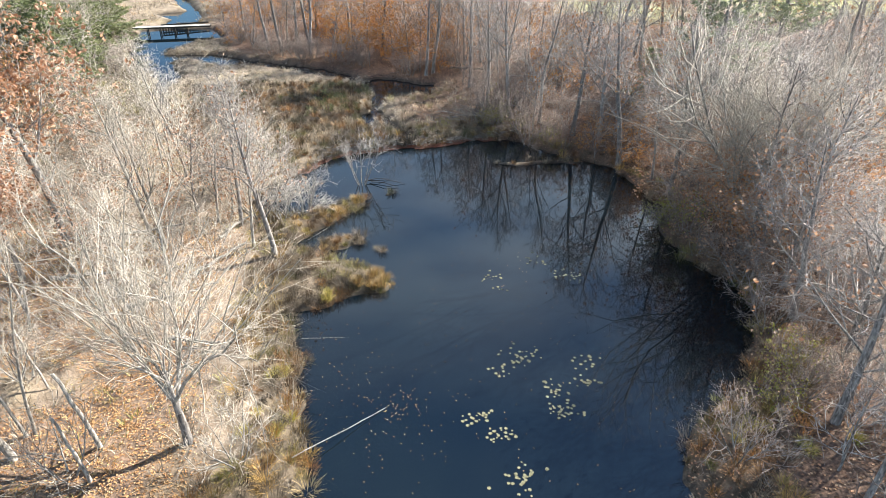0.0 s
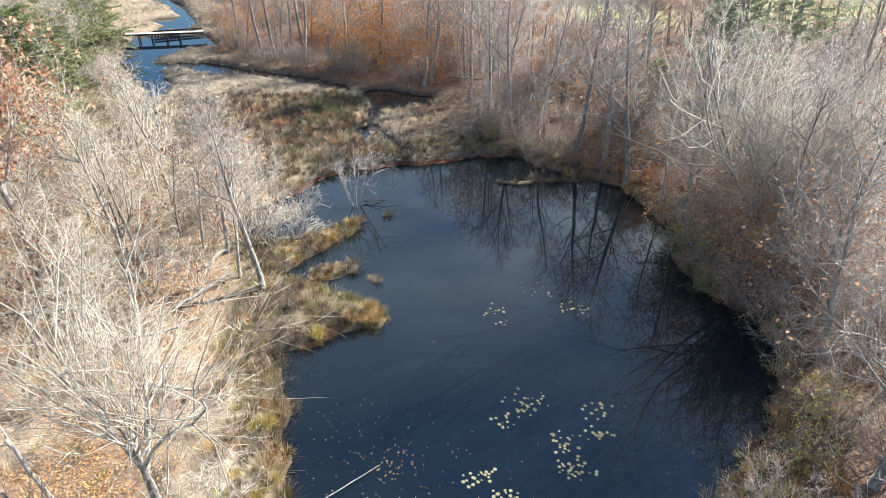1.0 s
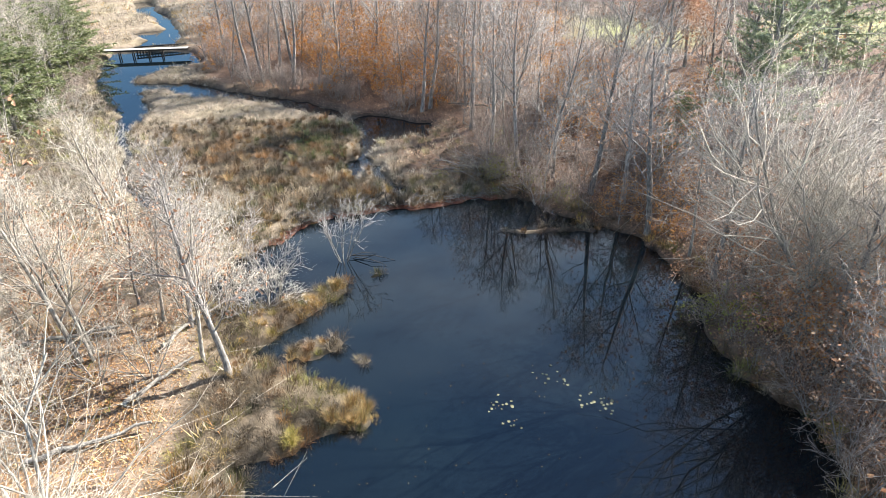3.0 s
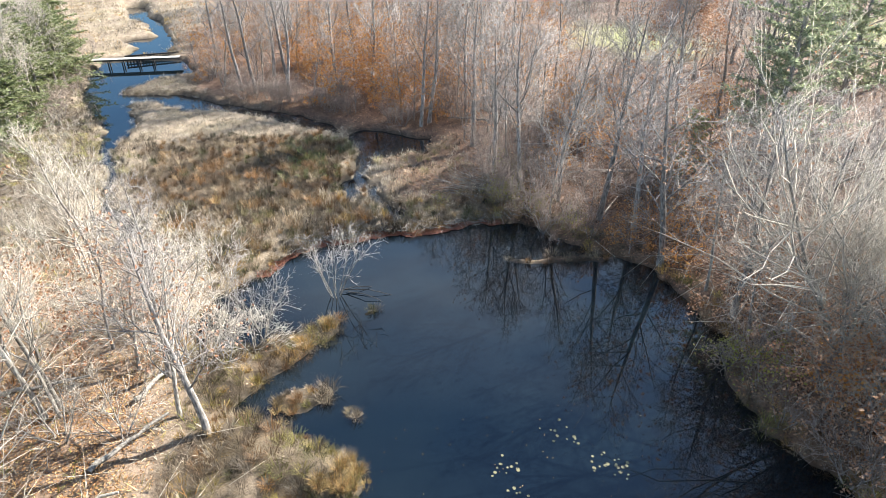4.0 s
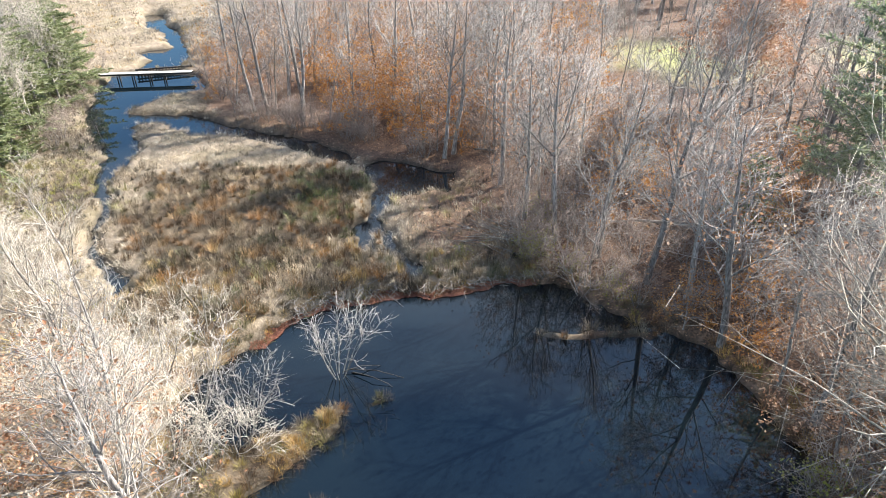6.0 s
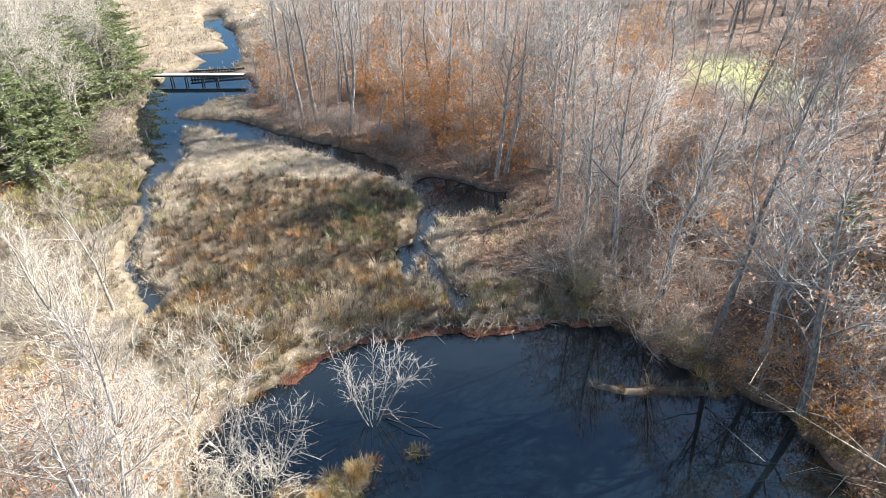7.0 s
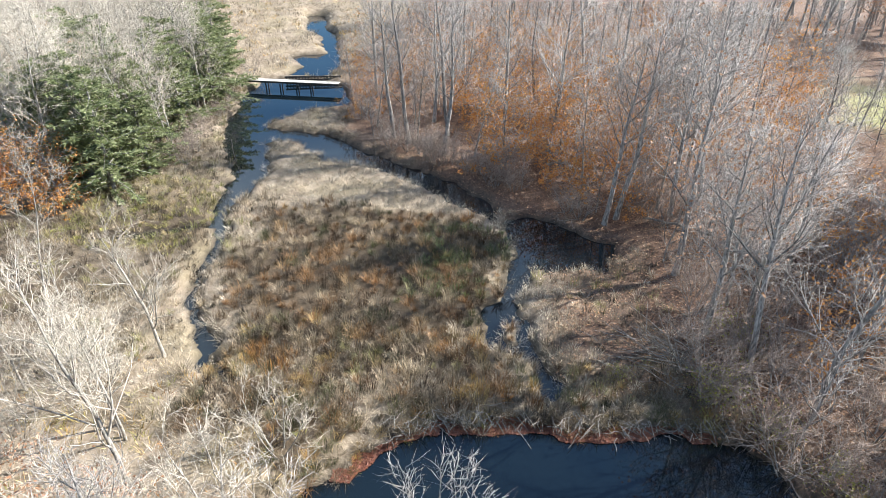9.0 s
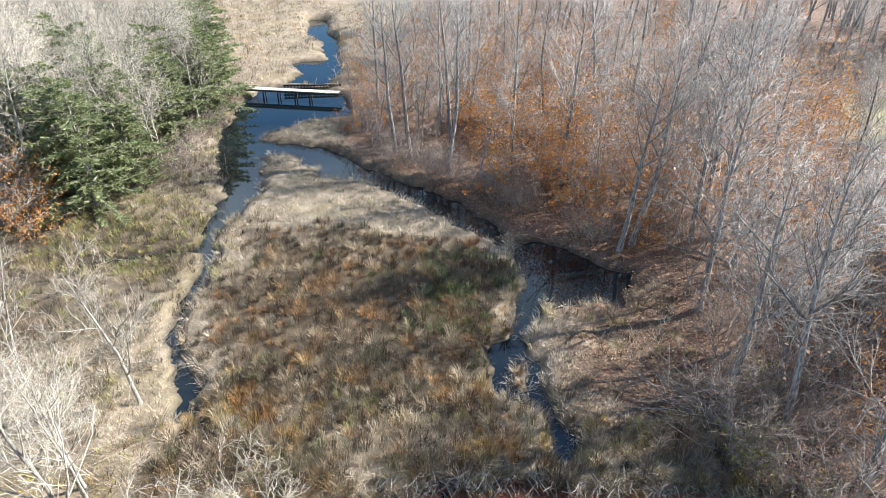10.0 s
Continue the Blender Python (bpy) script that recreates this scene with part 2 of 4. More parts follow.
def blades(base, az, lean, length, width, droop):
    """Grass blades that bend over: base, middle, tip."""
    out = np.stack([np.cos(az), np.sin(az), np.zeros_like(az)], 1)
    side = np.stack([-np.sin(az), np.cos(az), np.zeros_like(az)], 1) * width[:, None] / 2
    up = np.array([0, 0, 1.0])
    mid = base + length[:, None] * 0.55 * (out * np.sin(lean)[:, None] + up * np.cos(lean)[:, None])
    l2 = lean + droop
    tip = mid + length[:, None] * 0.45 * (out * np.sin(l2)[:, None] + up * np.cos(l2)[:, None])
    v = np.stack([base - side, base + side, mid - side * 0.7, mid + side * 0.7, tip], 1)
    o = np.arange(len(base))[:, None, None] * 5
    return v.reshape(-1, 3), (o + np.array([[0, 1, 3], [0, 3, 2], [2, 3, 4]])[None]).reshape(-1, 3)


def part(name, data, parent, label=""):
    ob = new(name, data)
    ob.parent = parent
    return tagged(ob, label) if label else ob


def bevel_box(bm, sx, sy, sz, m, bev=0.01):
    geo = bmesh.ops.create_cube(bm, size=1.0, matrix=m @ Matrix.Diagonal((sx, sy, sz, 1)))
    edges = list({e for v in geo["verts"] for e in v.link_edges})
    bmesh.ops.bevel(bm, geom=edges, offset=bev, segments=1, affect="EDGES")


def bm_mesh(name, bm, mat):
    me = bpy.data.meshes.new(name)
    bm.to_mesh(me)
    bm.free()
    me.materials.append(mat)
    return me


# ---- plan ----
def lattice(x, y, seed):
    h = np.sin(x * 127.1 + y * 311.7 + seed * 74.7) * 43758.5453
    return h - np.floor(h)


def vnoise(x, y, scale, seed=0):
    """Smooth noise from 0 to 1, with bumps of the given size."""
    x, y = np.asarray(x, float) / scale, np.asarray(y, float) / scale
    ix, iy = np.floor(x), np.floor(y)
    u, v = x - ix, y - iy
    u, v = u * u * (3 - 2 * u), v * v * (3 - 2 * v)
    a, b = lattice(ix, iy, seed), lattice(ix + 1, iy, seed)
    c, d = lattice(ix, iy + 1, seed), lattice(ix + 1, iy + 1, seed)
    return (a * (1 - u) + b * u) * (1 - v) + (c * (1 - u) + d * u) * v


def line_dist(x, y, pts, closed=False):
    """Distance to a line of (x, y) or (x, y, width) points; with widths, to the edge of the band."""
    best = np.full(np.shape(x), 1e9)
    ring = list(zip(pts, pts[1:])) + ([(pts[-1], pts[0])] if closed else [])
    for p, q in ring:
        dx, dy = q[0] - p[0], q[1] - p[1]
        s = np.clip(((x - p[0]) * dx + (y - p[1]) * dy) / (dx * dx + dy * dy), 0, 1)
        d = np.hypot(x - p[0] - s * dx, y - p[1] - s * dy)
        if len(p) > 2:
            d = d - (p[2] + s * (q[2] - p[2])) / 2
        best = np.minimum(best, d)
    return best


def area_dist(x, y, pts):
    """Distance to an outline, negative inside."""
    inside = np.zeros(np.shape(x), bool)
    for p, q in zip(pts, pts[1:] + pts[:1]):
        if p[1] != q[1]:
            inside ^= ((p[1] > y) != (q[1] > y)) & (x < (q[0] - p[0]) * (y - p[1]) / (q[1] - p[1]) + p[0])
    return np.where(inside, -1, 1) * line_dist(x, y, pts, True)


POND = [(-6, -12), (-4.5, 4), (-4.0, 13.0), (-1.9, 14.4), (-2.1, 16), (-2.2, 18), (-2.8, 21.2), (-3.2, 23.6), (-2.2, 24.0), (-0.4, 24.5), (1.5, 24.9), (1.8, 26.2),
        (0.6, 27.2), (-0.9, 28.2), (-2.9, 29.6), (-3.2, 30.3), (-2.2, 31.0), (-0.5, 32.5), (1.4, 33.9), (1.2, 34.8), (-0.8, 33.9), (-2.3, 33.0), (-5.2, 33.4),
        (-5.8, 35.9), (-4.2, 38.2), (-2.2, 40.1), (-1.3, 41.2), (0.4, 42.1), (3.4, 42.4), (7.4, 42.5), (11.0, 42.9), (12.2, 42.4), (12.8, 41.0), (14.1, 39.6), (15.4, 38.4),
        (17.6, 36.3), (18.2, 33.5), (18.0, 30.2), (17.0, 28.2), (16.6, 24.6), (17.8, 22.4), (17.5, 20.0), (15.3, 17.3), (13.2, 15.1), (11.3, 14.1), (10.0, 12.4), (10.3, 9.5), (13, 0), (12, -12)]
UPSTREAM = [(-19.3, 98.5, 1.4), (-20.4, 101, 1.4), (-21.4, 104.5, 1.7), (-22.3, 107.3, 1.9), (-24.4, 109, 2.2), (-25.2, 113, 2.6), (-27, 118, 2.2)]
WEST_STREAM = [(-22.2, 82, 2.4), (-20.6, 76.7, 3.4), (-19.1, 71.8, 3.3), (-17.4, 67.6, 3.1), (-16.1, 65, 2.7), (-15.5, 63.3, 2.2), (-15.7, 61.6, 1.9), (-15.6, 59.4, 1.1), (-15.5, 58, 0.95), (-14.8, 56.2, 0.85),
               (-14.1, 54.5, 0.6), (-13.75, 53.4, 0.7), (-13.6, 51.9, 0.5), (-13.6, 50.9, 0.35), (-13.5, 49.7, 0.15), (-12.8, 48.4, 0.4), (-12.2, 47.7, 0.45), (-11.6, 47.0, 0.45), (-10.7, 46.1, 0.8), (-10.4, 45.4, 0.5),
               (-10.0, 44.4, 0.7), (-9.3, 43.9, 0.35), (-8.8, 43.2, 0.45), (-8.3, 42.3, 0.4)]
EAST_STREAM = [(-10.6, 68.4, 2.6), (-8.0, 67.7, 2.0), (-5.9, 66.4, 1.7), (-3.4, 64.6, 2.0), (-1.4, 63.0, 2.2), (-0.3, 61.8, 2.0), (1.0, 60.4, 1.4), (1.7, 59.7, 0.7)]
LOWER_STREAM = [(3.7, 55.2, 1.3), (3.5, 53.4, 1.3), (3.4, 52.6, 1.0), (3.0, 51.0, 0.8), (2.6, 50.0, 1.2), (2.45, 49.2, 0.9), (2.4, 48.2, 0.6), (2.6, 47.2, 0.7), (3.5, 47.0, 0.9), (4.2, 46.6, 0.7), (4.5, 46.1, 0.7), (4.95, 45.5, 0.8),
                (4.9, 45.0, 0.9), (4.9, 44.4, 0.8), (4.5, 43.9, 0.45)]
BYPASS = [(2.9, 50.2, 0.6), (3.55, 49.2, 0.45), (3.6, 48.2, 0.5), (3.7, 47.2, 0.7)]
SIDE_POOL = [(-21.5, 53.8, 0.5), (-18.8, 54.9, 1.0), (-15.5, 56.3, 0.5)]
POOL = [(2.8, 59.3), (4.1, 60.2), (5.5, 59.1), (7.0, 58.1), (8.5, 57.4), (8.8, 55.9), (8.1, 54.1), (6.7, 54.4), (5.8, 53.6), (4.9, 53.4), (4.0, 54.6), (3.5, 55.4), (2.7, 57.3)]
BRIDGE_POOL = [(-23.4, 86.4), (-15.0, 86.2), (-12.7, 80.6), (-12.8, 79.0), (-15.5, 77.9), (-16.6, 76.4), (-17.8, 74.4), (-19.4, 74.4), (-20.4, 78), (-22.6, 82)]
ARM = [(-18.4, 73.0), (-13.2, 72.6), (-10.9, 71.4), (-9.6, 69.6), (-8.8, 67.2), (-10.0, 66.6), (-11.4, 66.8), (-12.2, 68.5), (-13.1, 69.0), (-13.8, 70.1), (-16.2, 70.3), (-17.6, 70.7)]
UPPER_POOL = [(-23.4, 96), (-21.2, 97.2), (-18.6, 98.2), (-17.0, 93), (-17.0, 88.4), (-21.2, 87.6), (-20.6, 92)]
DAM = [(-2.2, 40.4), (-1.2, 41.9), (0.6, 42.7), (3.4, 43.0), (7.4, 43.1), (11.2, 43.5), (13, 43)]
SPIT = [(10.4, 38.5, 0.35), (12.6, 37.9, 0.5), (15.2, 37.7, 0.5)]
ISLETS = [(1.8, 28.6, 0.22), (0.1, 29.9, 0.45), (-0.7, 29.6, 0.7), (2.7, 35.1, 0.16)]
BROWN = [(-11.2, 57.6), (-8, 59.4), (-4, 59.2), (0.2, 58.4), (2.4, 54), (1.6, 47.2), (2.2, 44.4), (-3.5, 43.4), (-2.6, 41.2), (-4.6, 39.0), (-8.6, 40.4), (-9.4, 46.2), (-11.6, 50.5)]
FOREST = [(11.4, 44.5), (13.8, 41), (18, 37), (19.0, 33), (18.6, 29), (17.6, 25), (18.6, 21.5), (16.5, 16.5), (13, 12), (12.5, 4), (40, -20), (90, 0), (100, 60), (80, 120), (5, 140),
          (-12, 130), (-13.5, 100), (-13, 80), (-8.5, 70), (-2.2, 66), (2.2, 61.2), (9, 58.8), (10, 54), (10.5, 48)]
POND_LEVEL, STREAM_LEVEL = 0.0, -0.18


def field(x, y):
    """The mown field among the trees: above 0 inside."""
    return 1 - np.minimum(np.hypot((x - 33) / 8.5, (y - 75) / 9.5), np.hypot((x - 58) / 14, (y - 72) / 9))


def plan(x, y):
    """Ground height and the cover (leaf litter, brown sedge, wet) at places."""
    x, y = np.asarray(x, float), np.asarray(y, float)
    wob = lambda s, k: vnoise(x, y, s, k) - 0.5
    qx, qy = x + 0.6 * wob(1.6, 1) + 0.55 * wob(0.6, 2), y + 0.6 * wob(1.6, 3) + 0.55 * wob(0.6, 4)
    pond = area_dist(qx, qy, POND)
    for px, py, pr in ISLETS:
        pond = np.maximum(pond, pr - np.hypot(qx - px, qy - py))
    pond = np.maximum(pond, -line_dist(qx, qy, SPIT))
    stream = np.minimum.reduce([line_dist(qx, qy, band) for band in (UPSTREAM, WEST_STREAM, EAST_STREAM, LOWER_STREAM, BYPASS, SIDE_POOL)] + [area_dist(qx, qy, pool) for pool in (POOL, BRIDGE_POOL, ARM, UPPER_POOL)])
    stream = np.where(y > 42.6, stream, 9.0)
    wood = np.clip(-area_dist(x, y, FOREST), 0, 40)
    meadow = np.clip((y - 42.5) / 2, 0, 1) * np.clip((12 - x) / 3, 0, 1)
    land = 0.42 + 0.35 * (vnoise(x, y, 5, 5) - 0.4) + 0.14 * vnoise(x, y, 0.8, 6)
    land = land * (1 - 0.75 * meadow) + 0.10 * np.minimum(wood, 22) + 0.04 * np.clip(-24 - x, 0, 60) + 0.02 * np.clip(y - 90, 0, 100)
    land = land + 0.22 * vnoise(x, y, 0.75, 12) ** 2 * np.clip(1 - wood, 0, 1)
    crest = 0.40 * np.exp(-(line_dist(x, y, DAM) / 0.75) ** 2)
    land = np.maximum(land, land * 0.5 + crest)
    bank = np.where(pond < 0, np.maximum(0.45 * pond, -1.4), 0.03 + 0.42 * pond)
    z = np.minimum(land, bank)
    ditch = STREAM_LEVEL - 0.02 + np.where(stream < 0, np.maximum(stream, -0.5), 0.8 * stream)
    z = np.minimum(z, ditch)
    rim = -area_dist(x, y, FOREST)
    leaf = np.clip((rim + 2.6) / 3.0 + 0.9 * wob(2.0, 7), 0, 1)
    leaf = np.maximum(leaf, np.clip((x - 11) / 2, 0, 1) * np.clip((45 - y) / 2, 0, 1) * (0.85 + 0.3 * wob(1.2, 10)))
    west = np.clip((-3.5 - x) / 4, 0, 1) * np.clip((36 - y) / 6, 0, 1)
    leaf = np.maximum(leaf, west * np.clip(vnoise(x, y, 4, 8) * 1.6 + 0.05, 0, 0.7))
    leaf = np.where((x > 2) & (y > 44) & (stream > 0), np.maximum(leaf, np.clip((x - 3.4) / 3, 0, 1) * (0.8 + 0.5 * wob(1.3, 18))), leaf)
    brown = np.clip((0.8 - area_dist(x, y, BROWN)) / 1.3 + 2.0 * wob(2.4, 9) + 0.8 * wob(0.8, 17), 0, 1)
    marsh = np.clip((x + 5.5) / 1.5, 0, 1) * np.clip((4 - x) / 1, 0, 1) * np.clip((y - 21.5) / 2, 0, 1) * np.clip((37 - y) / 2, 0, 1)
    brown = np.maximum(brown, marsh * (0.75 + 0.5 * wob(1.0, 13)))
    brown = np.maximum(brown, 0.9 * np.clip((-14 - x) / 1.5, 0, 1) * np.clip((y - 43) / 3, 0, 1) * np.clip((61 - y) / 2, 0, 1) * np.clip(0.85 + 1.4 * wob(2.5, 14), 0, 1))
    # West shore strip: dark weedy ground, with the trees' shadow painted in as brown.
    brown = np.maximum(brown, 0.6 * np.clip((2.0 - pond) / 0.8, 0, 1) * (x < 2) * np.clip((24 - y) / 1, 0, 1))
    leaf = np.where((x > 8) & (y < 20), np.maximum(leaf, 0.75 + 0.4 * wob(1.5, 16)), leaf)
    brown = np.maximum(brown, 0.7 * np.clip((3.0 - pond) / 1.0, 0, 1) * np.clip((x - 8) / 1, 0, 1) * np.clip((18 - y) / 2, 0, 1))
    wet = np.maximum(np.clip(0.85 - pond / np.where(x > 10, 0.25, 0.5), 0, 1), np.clip(0.9 - stream / 0.45, 0, 1))
    lawn = np.clip(field(x, y) * 1.5 + 0.6 * wob(2.5, 15), 0, 1)
    return z, leaf * (1 - lawn), brown, wet, pond, stream, lawn


def ground_z(x, y):
    return plan(x, y)[0]


def steps(a, b, fine, a2, b2, mid, far):
    core = np.arange(a, b, fine)
    up = np.arange(core[-1] + mid, b2, mid)
    down = np.arange(core[0] - mid, a2, -mid)
    grow = mid * 1.35 ** np.arange(1, 40)
    hi, lo = up[-1] + np.cumsum(grow), down[-1] - np.cumsum(grow)
    return np.concatenate([lo[lo > -far][::-1], down[::-1], core, up, hi[hi < far]])


def build_ground():
    gx, gy = steps(-16, 19, 0.28, -45, 55, 0.8, 2600), steps(12, 61, 0.28, -20, 118, 0.6, 2600)
    X, Y = np.meshgrid(gx, gy)
    z, leaf, brown, wet, _, _, lawn = plan(X, Y)
    n, m = X.shape
    i, j = np.meshgrid(np.arange(n - 1), np.arange(m - 1), indexing="ij")
    a = i * m + j
    f = np.stack([a, a + 1, a + m + 1, a, a + m + 1, a + m], -1)
    me = Tris().add(np.stack([X, Y, z], -1), f).mesh("ground", MAT_GROUND, True)
    at = me.attributes.new("zone", "FLOAT_COLOR", "POINT")
    at.data.foreach_set("color", np.stack([leaf, brown, wet, lawn], -1).ravel())
    return tagged(new("ground", me), "uneven ground of leaf litter, dry grass and mud", "ground", kind="structure")


build_ground()


def sheet(name, x0, y0, x1, y1, z, label):
    me = Tris().add([(x0, y0, z), (x1, y0, z), (x1, y1, z), (x0, y1, z)], [(0, 1, 2), (0, 2, 3)]).mesh(name, MAT_WATER)
    return tagged(new(name, me), label, "water", kind="structure")


sheet("pond_water", -14, -30, 21, 42.75, POND_LEVEL, "still dark blue pond water mirroring trees and sky")
sheet("stream_water", -40, 42.75, 16, 125, STREAM_LEVEL, "shallow stream water winding through the marsh meadow")


# ---- trees ----
def along(p, r, idx, u):
    """Place, direction and radius at the share u along tubes."""
    s = p.shape[1] - 1
    k = np.minimum((u * s).astype(int), s - 1)
    w = (u * s - k)[:, None]
    a, b = p[idx, k], p[idx, k + 1]
    return a * (1 - w) + b * w, unit(b - a), r[idx, k] * (1 - w[:, 0]) + r[idx, k + 1] * w[:, 0]


def shoots(rng, p, r, count, lo, hi, angle, length, segs, rise, wander, thick, order=True):
    """Branches that leave the tubes p: length gives metres by the share u."""
    n = p.shape[0]
    idx = np.repeat(np.arange(n), count)
    u = lo + (hi - lo) * ((np.tile(np.arange(count), n) + rng.random(n * count)) / count if order else rng.random(n * count))
    base, tan, rad = along(p, r, idx, u)
    a, b = frames(tan)
    phi = np.tile(np.arange(count) * 2.4, n) + rng.random(n)[idx] * 6.3 + rng.normal(size=n * count) * 0.4
    ang = radians(1) * (angle + rng.normal(size=n * count) * 9)
    d = np.cos(ang)[:, None] * tan + np.sin(ang)[:, None] * (np.cos(phi)[:, None] * a + np.sin(phi)[:, None] * b)
    ln = length(u, idx) * (0.7 + 0.6 * rng.random(n * count))
    pts = [base]
    for k in range(segs):
        d = unit(d + rng.normal(size=d.shape) * wander + np.array([0, 0, rise]))
        pts.append(pts[-1] + d * (ln / segs)[:, None])
    pts = np.stack(pts, 1)
    r0 = np.minimum(rad * 0.72, thick * ln + 0.004)
    rr = r0[:, None] * np.linspace(1, 0.3, segs + 1)[None]
    return pts, rr, ln


def tree_parts(seed, height=9.0, girth=0.13, stems=1, fork=0.3, limbs=14, limb_len=3.0, angle=48, rise=0.10, branches=6, twigs=6, sprigs=4, wander=0.14,
               lean=0.05, leaf_share=0.0, leaf_size=0.13, leaf_low=True, splay=0.25, fine=0.010, split=False):
    """A bare tree's arrays: trunk and limbs; branches and twigs; leaf places."""
    rng = np.random.default_rng(seed)
    segs = 9
    az = rng.random() * 6.3 + np.arange(stems) * 2 * np.pi / stems
    d = unit(np.stack([np.cos(az) * (splay if stems > 1 else lean), np.sin(az) * (splay if stems > 1 else lean), np.ones(stems)], 1))
    pts = [np.stack([np.cos(az), np.sin(az), -0.3 + 0 * az], 1) * np.array([girth, girth, 1]) * (1 if stems > 1 else np.array([0, 0, 1]))]
    hs = height * (0.8 + 0.4 * rng.random(stems)) if stems > 1 else np.array([height])
    for k in range(segs):
        d = unit(d + rng.normal(size=d.shape) * 0.05 + np.array([0, 0, 0.06]))
        pts.append(pts[-1] + d * (hs / segs)[:, None])
    p0 = np.stack(pts, 1)
    r0 = girth / math.sqrt(stems) * np.array([1.35, 1.0, 0.92, 0.84, 0.75, 0.64, 0.52, 0.39, 0.26, 0.10])[None] * np.ones((stems, 1))
    per = max(3, limbs // stems)
    p1, r1, l1 = shoots(rng, p0, r0, per, fork, 0.97, angle, lambda u, i: limb_len * (1.15 - 0.70 * (u - fork) / (1 - fork)), 5, rise, wander * 0.7, 0.0135)
    p2, r2, l2 = shoots(rng, p1, r1, branches, 0.18, 0.98, 40, lambda u, i: 0.66 * l1[i] * (1.1 - 0.5 * u), 3, rise * 0.8, wander * 0.8, 0.013)
    p3, r3, l3 = shoots(rng, p2, r2, twigs, 0.15, 1.0, 42, lambda u, i: 0.58 * l2[i] * (1.1 - 0.4 * u) + 0.2, 1, rise * 0.5, 0.2, 0.012)
    trunk = [Tris().add(*tubes(p0[k:k + 1], r0[k:k + 1], 7)) for k in range(stems)]
    p4 = None
    if sprigs:
        p4, r4, l4 = shoots(rng, p3, r3, sprigs, 0.2, 1.0, 46, lambda u, i: 0.5 * l3[i] + 0.16, 1, rise * 0.5, 0.22, 0.01)
    tips = p3[:, 1] if p4 is None else p4[:, 1]

    def spray(k, n):
        """The branches and twigs of limb k out of n, or of all limbs together."""
        cut = lambda q: q if k is None else q[k * len(q) // n:(k + 1) * len(q) // n]
        t = Tris()
        if k is None:
            t.add(*tubes(p1, r1, 4), slot=1)
        t.add(*tubes(cut(p2), np.maximum(cut(r2), 0.011), 3))
        t.add(*spikes(cut(p3)[:, 0], cut(p3)[:, 1], np.full(len(cut(p3)), fine)))
        if p4 is not None:
            t.add(*spikes(cut(p4)[:, 0], cut(p4)[:, 1], np.full(len(cut(p4)), fine * 0.8)))
        return t

    limb = [(Tris().add(*tubes(p1[k:k + 1], r1[k:k + 1], 6)), spray(k, len(p1))) for k in range(len(p1))] if split else []
    crown = None if split else spray(None, 1)
    leaves = None
    if leaf_share > 0:
        n = int(len(tips) * leaf_share)
        w = np.exp(-(tips[:, 2] - tips[:, 2].min()) / height * 3) if leaf_low else np.ones(len(tips))
        pick = rng.choice(len(tips), n, p=w / w.sum())
        c = tips[pick] + rng.normal(size=(n, 3)) * 0.12
        leaves = Tris().add(*flakes(c, leaf_size * (0.7 + 0.6 * rng.random(n)), rng, 0.2, 0.65))
    return trunk, limb, crown, leaves


def make_tree(name, label, bark, twig, leaf_mat=None, category="tree", limb_bark=None, **shape):
    """A tree: an Empty at its foot with trunk, crown and leaves. Waits below ground until copied."""
    trunk, limb, crown, leaves = tree_parts(**shape)
    stem = "trunk" if len(trunk) == 1 else "stem"
    meshes = [(stem, t.mesh(stem, bark, True), None) for t in trunk]
    meshes += [("limb", t.mesh("limb", limb_bark or bark, True), w.mesh("spray", twig, True)) for t, w in limb]
    if crown:
        meshes.append(("crown", crown.mesh("crown", twig, True, bark), None))
    if leaves:
        meshes.append(("foliage", leaves.mesh("foliage", leaf_mat), None))
    return dict(name=name, label=label, category=category, meshes=meshes)


def plant(kind, x, y, scale=1.0, turn=0.0, group="", tilt=0.0, tilt_to=0.0, label="", sink=0.05):
    ob = new(kind["name"])
    ob.empty_display_size = 0.2
    for n, me, twigs in kind["meshes"]:
        p = part(n, me, ob)
        if twigs:
            part("spray", twigs, p)
    ob.matrix_basis = Matrix.Translation((x, y, float(ground_z(x, y)) - sink)) @ pose(0, 0, 0, 0, 0, tilt_to) @ pose(0, 0, 0, 0, tilt, turn - tilt_to) @ Matrix.Scale(scale, 4)
    return tagged(ob, label or kind["label"], kind["category"], group)


